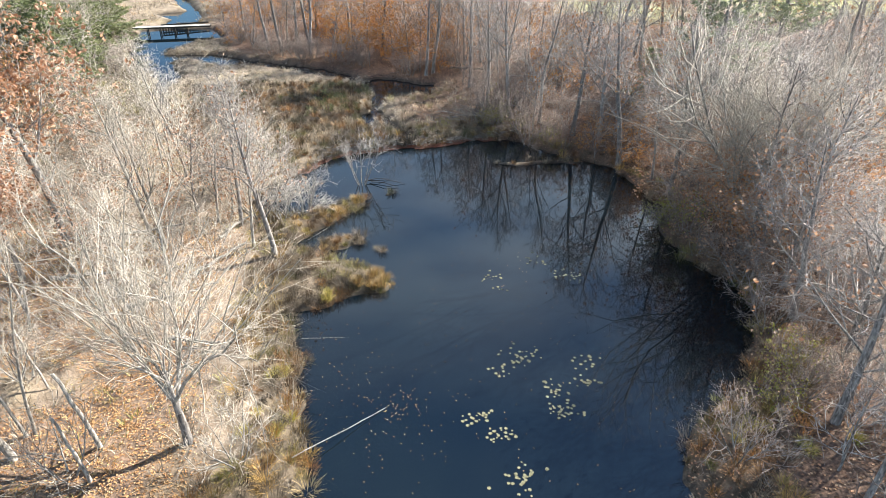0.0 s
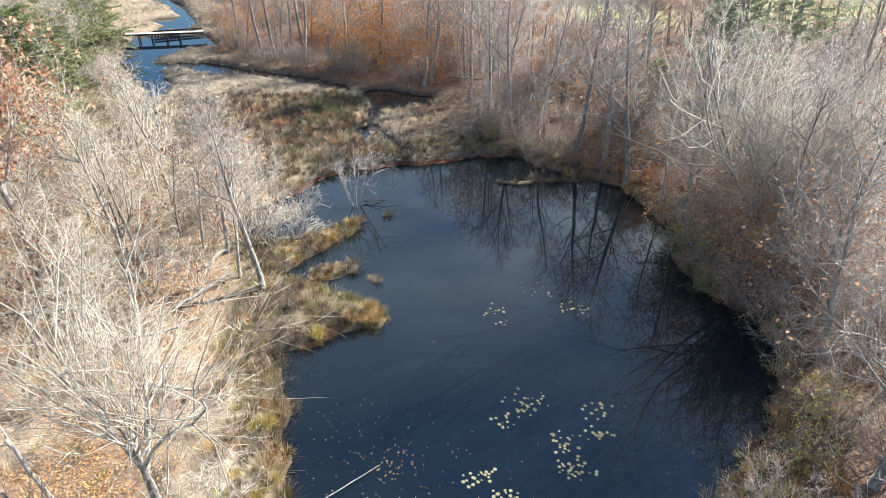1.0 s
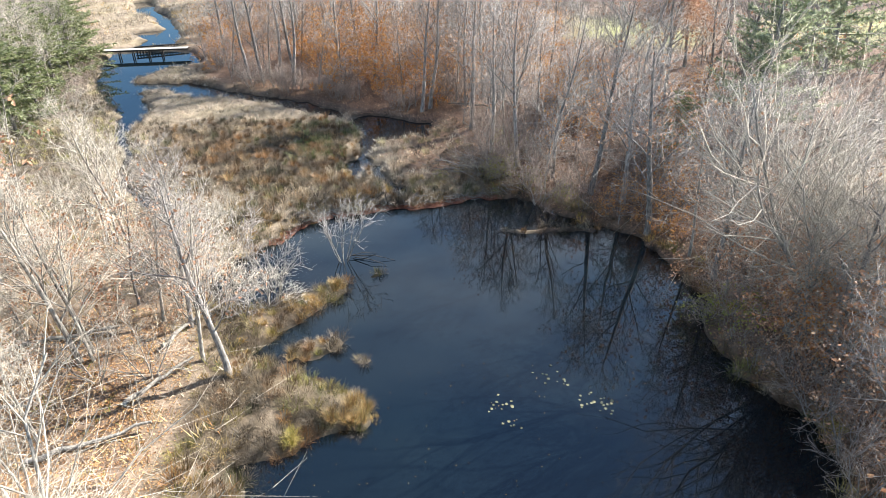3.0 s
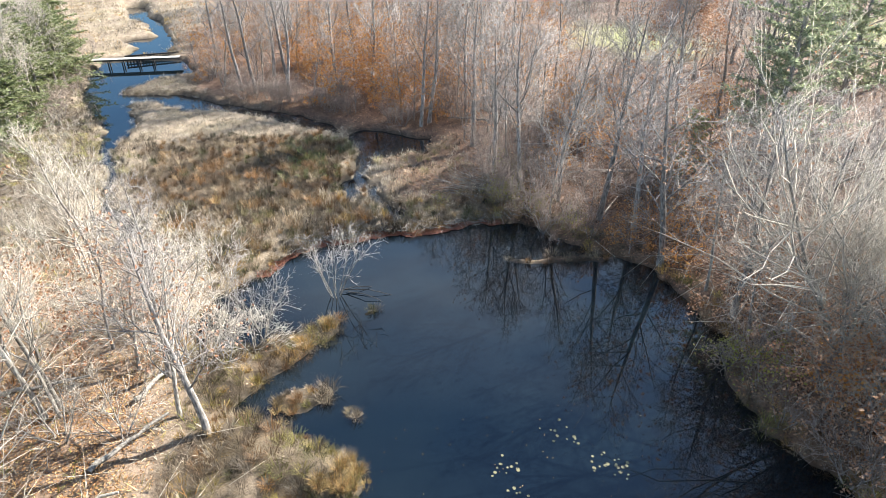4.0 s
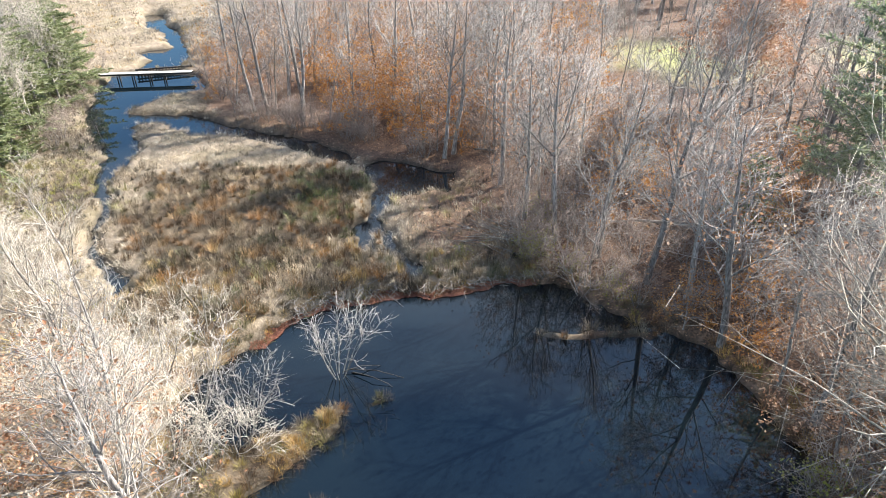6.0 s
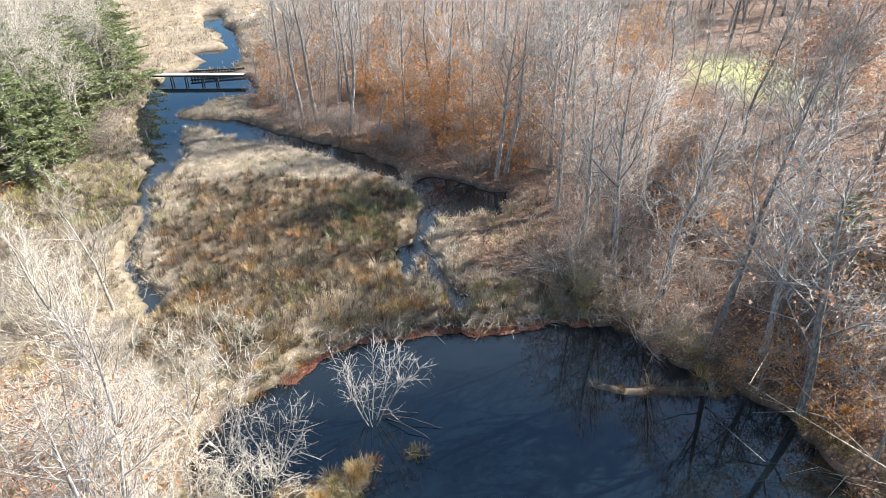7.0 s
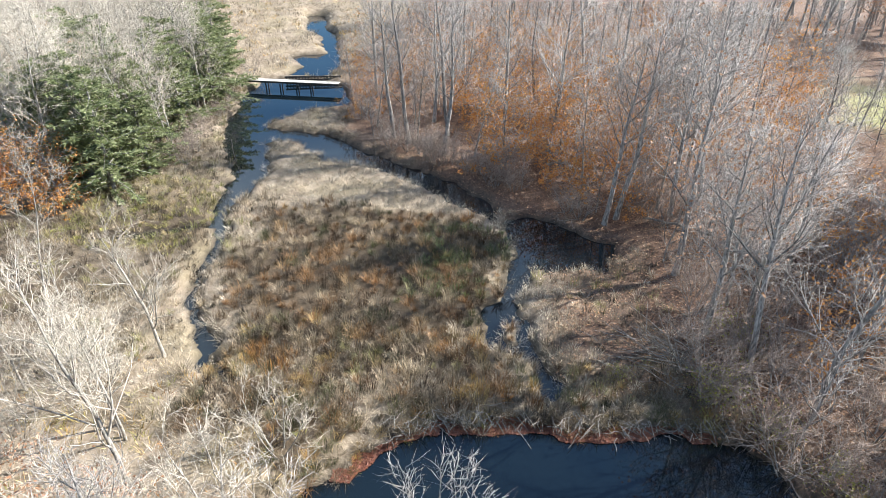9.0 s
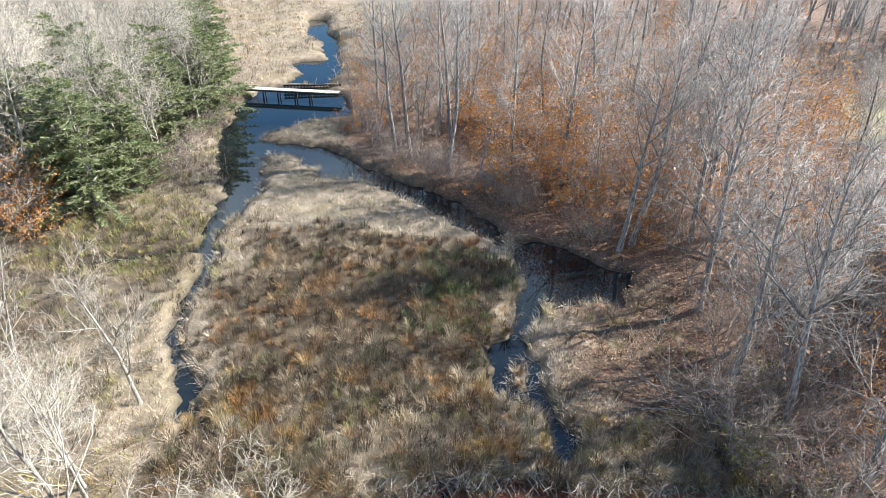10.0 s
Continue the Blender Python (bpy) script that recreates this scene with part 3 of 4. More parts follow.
def conifer_parts(seed, height=9.0, girth=0.16, spread=2.6, whorls=20, boughs=6, fronds=34, droop=-0.03, low=0.06, frond=0.42, shag=0.25):
    rng = np.random.default_rng(seed)
    z = np.linspace(-0.3, height, 10)
    p0 = np.stack([rng.normal(size=10) * 0.03, rng.normal(size=10) * 0.03, z], 1)[None]
    r0 = girth * np.linspace(1.1, 0.08, 10)[None]
    p1, r1, l1 = shoots(rng, p0, r0, whorls * boughs, low, 0.99, 82, lambda u, i: spread * (1.04 - u) ** 0.45 * (0.75 + 0.4 * rng.random(len(u))), 4, droop, 0.06, 0.012)
    n = len(p1)
    idx = np.repeat(np.arange(n), fronds)
    u = 0.12 + 0.88 * rng.random(n * fronds)
    base, tan, _ = along(p1, r1, idx, u)
    side = unit(np.cross(tan, np.array([0, 0, 1.0])))
    sgn = rng.choice([-1, 1], n * fronds)[:, None]
    d = unit(tan * 0.7 + side * sgn * 0.8 + np.array([0, 0, -0.10]) + rng.normal(size=tan.shape) * shag)
    ln = frond * (0.6 + 0.7 * rng.random(n * fronds)) * np.clip(l1[idx] / spread + 0.35, 0.4, 1)
    tip = base + d * ln[:, None]
    s = unit(np.cross(d, np.array([0, 0, 1.0]) + rng.normal(size=d.shape) * 0.7)) * (ln * 0.13)[:, None]
    mid = base + (tip - base) * 0.45 + rng.normal(size=d.shape) * 0.02
    v = np.stack([base, mid + s, tip, mid - s], 1)
    o = np.arange(len(base))[:, None, None] * 4
    fol = Tris().add(v, o + np.array([[0, 1, 2], [0, 2, 3]])[None])
    return Tris().add(*tubes(p0, r0, 8)).add(*tubes(p1, r1, 3)), fol


def make_conifer(name, label, leaf_mat, **shape):
    trunk, fol = conifer_parts(**shape)
    return dict(name=name, label=label, category="tree", meshes=[("trunk", trunk.mesh("trunk", MAT_BARK, True), None), ("crown", fol.mesh("crown", leaf_mat), None)])


BARE = "bare grey deciduous tree with fine upswept twigs"
FOREST_KINDS = [make_tree("bare_tree", BARE, MAT_BARK, MAT_TWIG, seed=10 + i, height=9.5 + 0.5 * (i % 3), girth=0.105 + 0.02 * (i % 3), fork=0.28 + 0.06 * (i % 2), limbs=16, limb_len=1.9 + 0.4 * (i % 3),
                          angle=48, rise=0.12, branches=6, twigs=4, sprigs=2, lean=0.06, wander=0.2, fine=0.0085) for i in range(6)]
FAR_KINDS = [make_tree("bare_tree", BARE, MAT_BARK, MAT_TWIG, seed=20 + i, height=9.8, girth=0.14, fork=0.28, limbs=15, limb_len=2.1, angle=48, rise=0.10, branches=5, twigs=3, sprigs=2, fine=0.011, lean=0.06, wander=0.2) for i in range(4)]
POLE_KINDS = [make_tree("pole_tree", "slender bare young tree with a straight stem", MAT_BARK if i % 2 else MAT_PALE, MAT_TWIG, seed=30 + i, height=8.0 + i * 0.5, girth=0.075, fork=0.34, limbs=13, limb_len=1.4,
                        angle=46, rise=0.11, branches=4, twigs=4, sprigs=2, lean=0.12, wander=0.18) for i in range(4)]
PALE_KINDS = [make_tree("pale_tree", "sunlit pale-barked bare tree with fine twigs", MAT_PALE, MAT_TWIG_PALE, seed=50 + i, height=8.5, girth=0.095, fork=0.24, limbs=14, limb_len=2.5, angle=44, rise=0.12,
                        branches=6, twigs=4, sprigs=2, wander=0.22, fine=0.0072, stems=1 + (i == 2), splay=0.12, lean=0.12) for i in range(4)]
SPREAD_KINDS = [make_tree("spreading_tree", "wide-spreading bare tree with low grey limbs", MAT_BARK, MAT_TWIG, limb_bark=MAT_STICK, seed=70 + i, height=8.0, girth=0.17, fork=0.14, limbs=20,
                          limb_len=4.6, angle=58, rise=0.045, branches=8, twigs=6, sprigs=3, fine=0.008, wander=0.2, split=True) for i in range(2)]
SPREAD_KINDS += [make_tree("spreading_tree", "wide bare tree with a dark trunk and pale upswept limbs", MAT_BARK, MAT_TWIG_PALE, limb_bark=MAT_PALE, seed=74, height=3.9, girth=0.17, fork=0.5, limbs=13,
                           limb_len=5.8, angle=38, rise=0.12, branches=11, twigs=8, sprigs=2, fine=0.008, wander=0.27, lean=0.03, split=True)]
SHRUB_KINDS = [make_tree("bare_shrub", "bare many-stemmed shrub with tangled brown twigs", MAT_BARK, MAT_TWIG_BROWN, category="shrub", seed=90 + i, height=2.6, girth=0.07, stems=5, fork=0.15, limbs=20, limb_len=1.9, angle=36,
                         rise=0.05, branches=4, twigs=4, sprigs=1, splay=0.65, wander=0.22) for i in range(3)]
PALE_SHRUB_KINDS = [make_tree("pale_shrub", "pale grey many-stemmed shrub without leaves", MAT_PALE, MAT_TWIG_PALE, category="shrub", seed=100 + i, height=3.2, girth=0.08, stems=4, fork=0.12, limbs=20, limb_len=1.6,
                              angle=40, rise=0.06, branches=4, twigs=4, sprigs=1, splay=0.55, wander=0.25, fine=0.0075) for i in range(3)]
DEAD_SHRUB = make_tree("dead_shrub", "dead grey shrub with bare arching stems standing in the pond", MAT_STICK, MAT_TWIG, category="shrub", seed=109, height=3.1, girth=0.055, stems=8, fork=0.4, limbs=32, limb_len=1.15,
                       angle=28, rise=0.03, branches=4, twigs=3, sprigs=0, splay=0.5, fine=0.005, wander=0.2)
ORANGE_KINDS = [make_tree("beech_sapling", "young beech holding copper-orange leaves", MAT_BARK, MAT_TWIG, MAT_ORANGE, seed=110 + i, height=5.2, girth=0.05, fork=0.12, limbs=14, limb_len=1.9, angle=62, rise=0.02,
                          branches=4, twigs=3, sprigs=2, leaf_share=4.6, leaf_size=0.13) for i in range(3)]
RUST_KINDS = [make_tree("oak_tree", "oak holding pale rusty-orange leaves", MAT_BARK, MAT_TWIG_PALE, MAT_RUST, seed=120 + i, height=10.5, girth=0.17, fork=0.25, limbs=16, limb_len=3.2, angle=50, rise=0.08,
                        branches=6, twigs=5, sprigs=3, leaf_share=5.0, leaf_size=0.19, leaf_low=False, split=True) for i in range(2)]
SOME_KINDS = [make_tree("maple_tree", "bare maple with a few rusty leaves low down", MAT_BARK, MAT_TWIG, MAT_RUST, seed=130 + i, height=9.5, girth=0.15, fork=0.25, limbs=16, limb_len=2.8, angle=52, rise=0.09,
                        branches=6, twigs=4, sprigs=2, wander=0.2, leaf_share=0.45, leaf_size=0.16) for i in range(2)]
RUST_SAPLINGS = [make_tree("oak_sapling", "young oak with pale rusty leaves", MAT_BARK, MAT_TWIG_PALE, MAT_RUST, seed=160 + i, height=5.0, girth=0.06, fork=0.15, limbs=14, limb_len=1.7, angle=55, rise=0.03,
                           branches=4, twigs=3, sprigs=2, leaf_share=3.4, leaf_size=0.115) for i in range(2)]
WHIP_KINDS = [make_tree("bare_sapling", "thin bare sapling in the woodland understorey", MAT_BARK, MAT_TWIG if i % 2 else MAT_TWIG_BROWN, seed=180 + i, height=4.5, girth=0.04, fork=0.12, limbs=14, limb_len=1.5, angle=52, rise=0.07,
                        branches=3, twigs=3, sprigs=1, wander=0.25, fine=0.009) for i in range(4)]
HEMLOCK_KINDS = [make_conifer("hemlock_tree", "dark green hemlock with drooping feathery boughs", MAT_HEMLOCK, seed=140 + i, height=7.2 + i, girth=0.15, spread=3.3, fronds=120, frond=0.36, boughs=5, whorls=17, low=0.02, shag=0.4) for i in range(2)]
PINE_KINDS = [make_conifer("pine_tree", "pale green pine with open tufted boughs", MAT_PINE, seed=150, height=13.5, girth=0.2, spread=4.2, whorls=19, boughs=6, fronds=130, droop=0.05, low=0.2, frond=0.32, shag=0.7)]

rng = np.random.default_rng(7)
taken = []


def free(x, y, gap):
    return all((x - a) ** 2 + (y - b) ** 2 > gap * gap for a, b in taken)


def put(kinds, x, y, size=1.0, turn=None, group="", **more):
    taken.append((x, y))
    return plant(kinds[int(rng.integers(len(kinds)))], x, y, size, float(rng.random() * 360) if turn is None else turn, group, **more)


# trees that stand out, on the west bank
put(SPREAD_KINDS[2:], -6.0, 16.2, 0.95, label="wide pale bare tree leaning over the pond bank")
put(PALE_SHRUB_KINDS, -4.3, 15.0, 0.75)
put(RUST_KINDS, -14.4, 31.0, 1.25)
put(RUST_KINDS, 27.2, 55.5, 1.0, label="oak holding pale rusty leaves at the edge of the field")
put(RUST_KINDS, 29.6, 60.5, 0.9, label="oak holding pale rusty leaves at the edge of the field")
put(PALE_KINDS, -9.8, 29.7, 1.12)
put(PALE_KINDS, -9.4, 30.2, 1.0)
put(FOREST_KINDS, -5.8, 31.3, 0.85)
put(PALE_KINDS, -4.9, 28.9, 0.88)
put(SOME_KINDS, -3.8, 28.0, 0.9)
put(PALE_KINDS, -9.4, 37.4, 0.95)
put(PALE_KINDS, -10.8, 39.4, 0.85)
put(PALE_KINDS, -11.4, 40.1, 0.7)
put(PALE_KINDS, -7.0, 31.9, 0.8)
put([DEAD_SHRUB], -2.4, 34.6, 1.0, sink=-0.45)
put([DEAD_SHRUB], -4.4, 35.6, 1.15, sink=-0.5)
put(PALE_SHRUB_KINDS, -6.2, 36.8, 1.1)
put(PALE_SHRUB_KINDS, -4.9, 32.6, 1.0)
put([DEAD_SHRUB], 1.0, 36.7, 1.1, sink=-0.75)
put(PALE_SHRUB_KINDS, -2.6, 33.1, 0.8)
# east bank
put(SOME_KINDS, 17.9, 36.4, 1.12)
put(POLE_KINDS[::2], 18.9, 33.6, 1.0)
put(SPREAD_KINDS[:2], 21.8, 30.5, 1.05)
put(SPREAD_KINDS[2:], 21.6, 25.0, 1.05, tilt=10, tilt_to=150, label="wide bare tree with pale limbs on the wooded bank")
put(SPREAD_KINDS[2:], 19.6, 26.6, 1.15, tilt=12, tilt_to=180, label="wide bare tree with pale limbs on the wooded bank")
for x, y, k in ((12.8, 45.4, 1.1), (14.6, 43.6, 1.05), (16.2, 41.0, 1.15), (17.6, 39.4, 1.0), (11.8, 48.4, 1.0), (19.0, 31.4, 1.0), (18.9, 23.6, 1.05), (19.4, 21.2, 1.0), (18.4, 19.0, 0.9), (13.6, 48.6, 1.05)):
    put(FOREST_KINDS if k > 1 else SOME_KINDS, x, y, k)
put(PINE_KINDS, 27.4, 42.7, 1.0)
put(PINE_KINDS, 35.5, 47.5, 1.05)
put(HEMLOCK_KINDS, 23.4, 44.6, 0.5, label="small dark green hemlock among bare trees")
put(SPREAD_KINDS[:2], 19.0, 16.5, 0.8)
put(SPREAD_KINDS[:2], 19.8, 11.8, 0.75)
put(SHRUB_KINDS, 11.9, 12.5, 0.75)
put(FOREST_KINDS, 25.1, 59.1, 0.95)
for x, y in ((6.5, 62.8), (11.2, 62.7), (8.2, 66.5), (0.5, 72), (19, 64), (21, 70), (22, 29), (24.5, 27), (21, 41), (-12.5, 91), (4, 80), (20, 24), (13, 72), (-4, 78), (9, 88), (17, 46), (-8, 84), (16, 80), (2, 66), (10, 70), (5.5, 75), (15, 66), (-2, 86), (12.5, 78), (17.5, 58), (23, 76), (-7, 92), (0, 96), (8, 60.5), (20, 52), (14, 90), (5.8, 65.4), (7.4, 64.6), (9.6, 63.6), (3.6, 68), (12.6, 64.4), (7, 69), (-0.5, 74.5), (1.8, 77), (-6.5, 80), (-9.8, 76.2)):
    put(ORANGE_KINDS, x, y, 0.9 + 0.4 * float(rng.random()), group="copper-leaved saplings")
# grey trunks along the edge of the wood, and brush leaning over the stream
for k, (x, y) in enumerate(((-8.6, 73.6), (-6.7, 71.1), (-5.4, 70.2), (-4.8, 70.8), (-2.5, 68.2), (-2.5, 71.6), (-0.2, 68.0), (1.9, 69.8), (5.0, 66.9), (6.9, 61.0), (8.3, 58.9), (9.1, 59.8), (11.4, 60.1), (12.2, 59.5), (13.8, 59.8))):
    put(FOREST_KINDS[2::3] if k % 3 else POLE_KINDS, x, y, 0.96 + 0.08 * (k % 3), group="woodland trees")
for x, y, k in ((7.0, 59.6, 0.8), (6.2, 60.3, 0.7), (11.8, 58.3, 0.8), (11.1, 59.4, 0.7), (1.0, 67.2, 0.7), (2.0, 65.4, 0.8), (-10.2, 75.2, 0.7), (-10.2, 77.0, 0.8), (-20.8, 64.6, 0.7), (-21.0, 66.8, 0.8), (-23.4, 78.6, 0.7), (-24.6, 87.0, 0.7), (-22.6, 70.5, 0.7), (-22.2, 74.5, 0.6)):
    put(SHRUB_KINDS, x, y, k, group="streamside brush")
g = np.random.default_rng(35)
for k in range(26):
    u = (k + 0.5) / 26
    put(SHRUB_KINDS if k % 3 else WHIP_KINDS, -9.0 + 12.0 * u + 1.2 * float(g.random()), 70.4 - 8.4 * u + 2.2 * float(g.random()), 0.4 + 0.4 * float(g.random()), group="streamside brush")
# west wood of hemlocks
for x, y, s in ((-23.4, 59.8, 1.0), (-28.5, 62, 1.05), (-25.5, 66, 1.0), (-29, 70, 1.1), (-24.3, 77.5, 1.0), (-27, 82, 1.0), (-33, 64, 0.9), (-24, 71, 0.95), (-31, 88, 1.1), (-36, 76, 1.1), (-31, 93, 0.9), (-40, 66, 1.0),
                (-26, 61.6, 1.05), (-31, 66, 0.9), (-26.5, 73.5, 1.0), (-22.8, 63.2, 0.8), (-24.8, 80.5, 0.9)):
    put(HEMLOCK_KINDS, x, y, s, group="hemlocks by the marsh")
for x, y, k in ((-24.5, 61.6, 1.0), (-27, 64, 1.15), (-30, 60.6, 1.1), (-25, 69, 1.1), (-28, 67, 1.2), (-32, 68, 1.2), (-22.8, 66.5, 0.9), (-26, 80, 1.1), (-29, 78, 1.2), (-34, 62, 1.2), (-31, 74, 1.2), (-36, 67, 1.2), (-23.9, 64.8, 1.0), (-26.4, 68.4, 1.2), (-23.8, 74.6, 1.0), (-25.2, 76.2, 1.15), (-29.6, 64.2, 1.25), (-32.5, 59.2, 1.2), (-27.6, 59.8, 1.2), (-30.4, 59.6, 1.3), (-31.4, 62.4, 1.3), (-29.2, 66.4, 1.3)):
    put(PALE_KINDS, x, y, k, group="west wood trees")
for x, y in ((-26.6, 56.8), (-25.4, 57.4), (-28, 57.2), (-27.4, 55.8), (-29.4, 56.6)):
    put(ORANGE_KINDS, x, y, 0.95)


def grove(tries, box, gap, most, seed, choose, where, group, size):
    """Trees strewn over an area, no closer than gap."""
    g = np.random.default_rng(seed)
    made = 0
    for k in range(tries):
        x, y = float(g.uniform(box[0], box[2])), float(g.uniform(box[1], box[3]))
        if made < most and where(x, y) and free(x, y, gap(x, y)):
            put(choose(x, y, g.random()), x, y, float(g.uniform(*size)), group=group)
            made += 1


def in_wood(x, y):
    return -float(area_dist(np.array(x), np.array(y), FOREST))


# the wood on the east and north side: rim of brush along the water, then trees
grove(1500, (9, 8, 24, 46), lambda x, y: 1.3, 44, 41, lambda x, y, r: SHRUB_KINDS if r < 0.93 else ORANGE_KINDS, lambda x, y: y > 17.5 and -0.5 < in_wood(x, y) < 4.5 and area_dist(np.array(x), np.array(y), POND) > 0.1, "bankside brush", (0.6, 1.05))
grove(4000, (-14, 4, 62, 118), lambda x, y: 1.85 if y < 80 and x < 36 else 2.1, 335, 42,
      lambda x, y, r: FAR_KINDS if (y > 74 or x > 36) and r < 0.62 else FOREST_KINDS if r < 0.38 else POLE_KINDS if r < 0.72 else SOME_KINDS if r < 0.80 else SHRUB_KINDS if r < 0.94 else ORANGE_KINDS,
      lambda x, y: in_wood(x, y) > 0.8 and field(x, y) < -0.1 and not (abs(0.875 * (x - 10) - 0.484 * (y - 33)) < 2.6 and y > 37 and (x * 7.7 + y * 4.3) % 1 < 0.75) and not (21 < x < 31 and 56 < y < 68 and (x * 5.7 + y * 3.9) % 1 < 0.6) and not (24.5 < x < 35 and 35.5 < y < 45) and not (19 < x < 32 and 15 < y < 33 and (x * 7.3 + y * 3.1) % 1 < 0.5), "woodland trees", (0.85, 1.2))
grove(3000, (-12, 8, 40, 84), lambda x, y: 1.15, 120, 47, lambda x, y, r: WHIP_KINDS, lambda x, y: in_wood(x, y) > 0.4, "woodland saplings", (0.7, 1.3))
grove(500, (36, 60, 80, 118), lambda x, y: 3.0, 44, 48, lambda x, y, r: FAR_KINDS if r < 0.8 else RUST_KINDS, lambda x, y: field(x, y) < -0.15, "field edge trees", (0.9, 1.2))
for x, y in ((-11.2, 33.2), (-8.4, 33.4), (-13.6, 36), (-6.4, 33.0), (20.6, 24.8), (21.6, 27.6), (-17, 33), (-12, 27.5), (22.8, 22.2), (19.6, 28.6), (20.6, 30.2), (22.2, 29.4), (19.4, 24.2), (21.0, 33.4), (18.9, 30.0), (18.6, 22.4), (18.8, 25.0), (20.2, 23.2), (19.8, 21.6), (21.4, 24.4), (20.4, 26.2), (22.8, 26.0)):
    put(RUST_SAPLINGS, x, y, 0.9 + 0.3 * float(rng.random()), group="oak saplings")
grove(900, (8, 42, 22, 62), lambda x, y: 0.95, 34, 49, lambda x, y, r: WHIP_KINDS if r < 0.75 else SHRUB_KINDS, lambda x, y: in_wood(x, y) > 0.1, "thicket by the meadow", (0.6, 1.15))
grove(500, (15.4, 9, 21, 18), lambda x, y: 1.2, 14, 50, lambda x, y, r: SHRUB_KINDS if r < 0.5 else PALE_SHRUB_KINDS, lambda x, y: area_dist(np.array(x), np.array(y), POND) > 1.6, "bankside brush", (0.45, 0.8))
# the west bank: pale trees and brush
grove(900, (-30, 10, -4.5, 47), lambda x, y: 2.6, 44, 43, lambda x, y, r: PALE_KINDS if r < 0.62 or y > 30 and r < 0.8 else RUST_KINDS if x < -13 and 24 < y < 38 else PALE_SHRUB_KINDS,
      lambda x, y: not (x > -9 and y < 27) and not (x > -10.5 and y > 40), "west bank trees", (0.55, 0.95))
grove(900, (-22, 28, -3.5, 45), lambda x, y: 1.3, 30, 44, lambda x, y, r: PALE_SHRUB_KINDS, lambda x, y: (x < -4.4 or y < 33) and not (x > -11 and y > 40), "west bank brush", (0.45, 0.9))
grove(900, (-44, 60, -23, 92), lambda x, y: 1.9, 46, 46, lambda x, y, r: PALE_KINDS if r < 0.9 else ORANGE_KINDS, lambda x, y: x < -22 - 0.25 * (y - 60), "west wood trees", (0.9, 1.25))
grove(400, (-60, 92, -28, 118), lambda x, y: 2.8, 36, 45, lambda x, y, r: PALE_KINDS, lambda x, y: x < -31 - 0.45 * (y - 92), "west wood trees", (0.9, 1.2))


# ---- grasses, leaves ----
STRAW = np.array([(0.46, 0.39, 0.29), (0.58, 0.51, 0.40), (0.36, 0.30, 0.21), (0.22, 0.18, 0.12), (0.52, 0.45, 0.35)]) * 0.86
SEDGE = np.array([(0.16, 0.105, 0.06), (0.24, 0.14, 0.065), (0.30, 0.165, 0.07), (0.16, 0.125, 0.085), (0.36, 0.29, 0.205), (0.11, 0.11, 0.05), (0.30, 0.20, 0.10), (0.14, 0.095, 0.058), (0.42, 0.34, 0.23), (0.22, 0.18, 0.12)]) * 0.85
DULL = np.array([(0.13, 0.105, 0.075), (0.20, 0.16, 0.115), (0.32, 0.26, 0.18), (0.10, 0.08, 0.055), (0.25, 0.23, 0.10), (0.17, 0.13, 0.09)])
GOLD = np.array([(0.40, 0.26, 0.08), (0.29, 0.24, 0.075), (0.21, 0.20, 0.055), (0.44, 0.33, 0.15), (0.33, 0.165, 0.05)])


def tufts(name, label, x, y, count, length, width, palette, seed, lean=(0.1, 0.9), droop=0.7, radius=0.12, sink=0.03):
    """Clumps of grass with bent blades; each clump has its own colour and size."""
    g = np.random.default_rng(seed)
    n = len(x)
    z = ground_z(x, y)
    patch = (vnoise(x, y, 1.8, seed) * 1.2 + 0.45 * g.random(n)) % 0.999
    tone = palette[(patch * len(palette)).astype(int)] * (0.38 + 1.25 * g.random((n, 1)))
    size = 0.5 + 1.0 * g.random(n)
    idx = np.repeat(np.arange(n), count)
    az = g.random(len(idx)) * 6.283
    off = radius * np.sqrt(g.random(len(idx))) * size[idx]
    base = np.stack([x[idx] + np.cos(az) * off, y[idx] + np.sin(az) * off, z[idx] - sink], 1)
    ln = length * size[idx] * (0.6 + 0.6 * g.random(len(idx)))
    le = lean[0] + (lean[1] - lean[0]) * g.random(len(idx))
    v, f = blades(base, az + g.normal(size=len(idx)) * 0.5, le, ln, width * (0.6 + 0.8 * g.random(len(idx))), droop * g.random(len(idx)))
    col = np.repeat(tone[idx] * (0.55 + 0.9 * g.random((len(idx), 1))), 5, 0)
    me = Tris().add(v, f, col).mesh(name, MAT_GRASS)
    return tagged(new(name, me), label, "grass", kind="stuff")


def scatter(n, x0, y0, x1, y1, seed, keep):
    g = np.random.default_rng(seed)
    x, y = g.uniform(x0, x1, n), g.uniform(y0, y1, n)
    z, leaf, brown, wet, pond, stream, lawn = plan(x, y)
    k = keep(x, y, z, leaf, brown, pond, stream, g.random(n))
    return x[k], y[k]


def spaced(x, y, gap):
    """Thins places to at least gap apart."""
    cells, keep = {}, []
    for i, (a, b) in enumerate(zip(x, y)):
        ca, cb = int(a // gap), int(b // gap)
        near = [q for u in (-1, 0, 1) for v in (-1, 0, 1) for q in cells.get((ca + u, cb + v), ())]
        if all((a - q[0]) ** 2 + (b - q[1]) ** 2 > gap * gap for q in near):
            cells.setdefault((ca, cb), []).append((a, b))
            keep.append(i)
    return x[keep], y[keep]


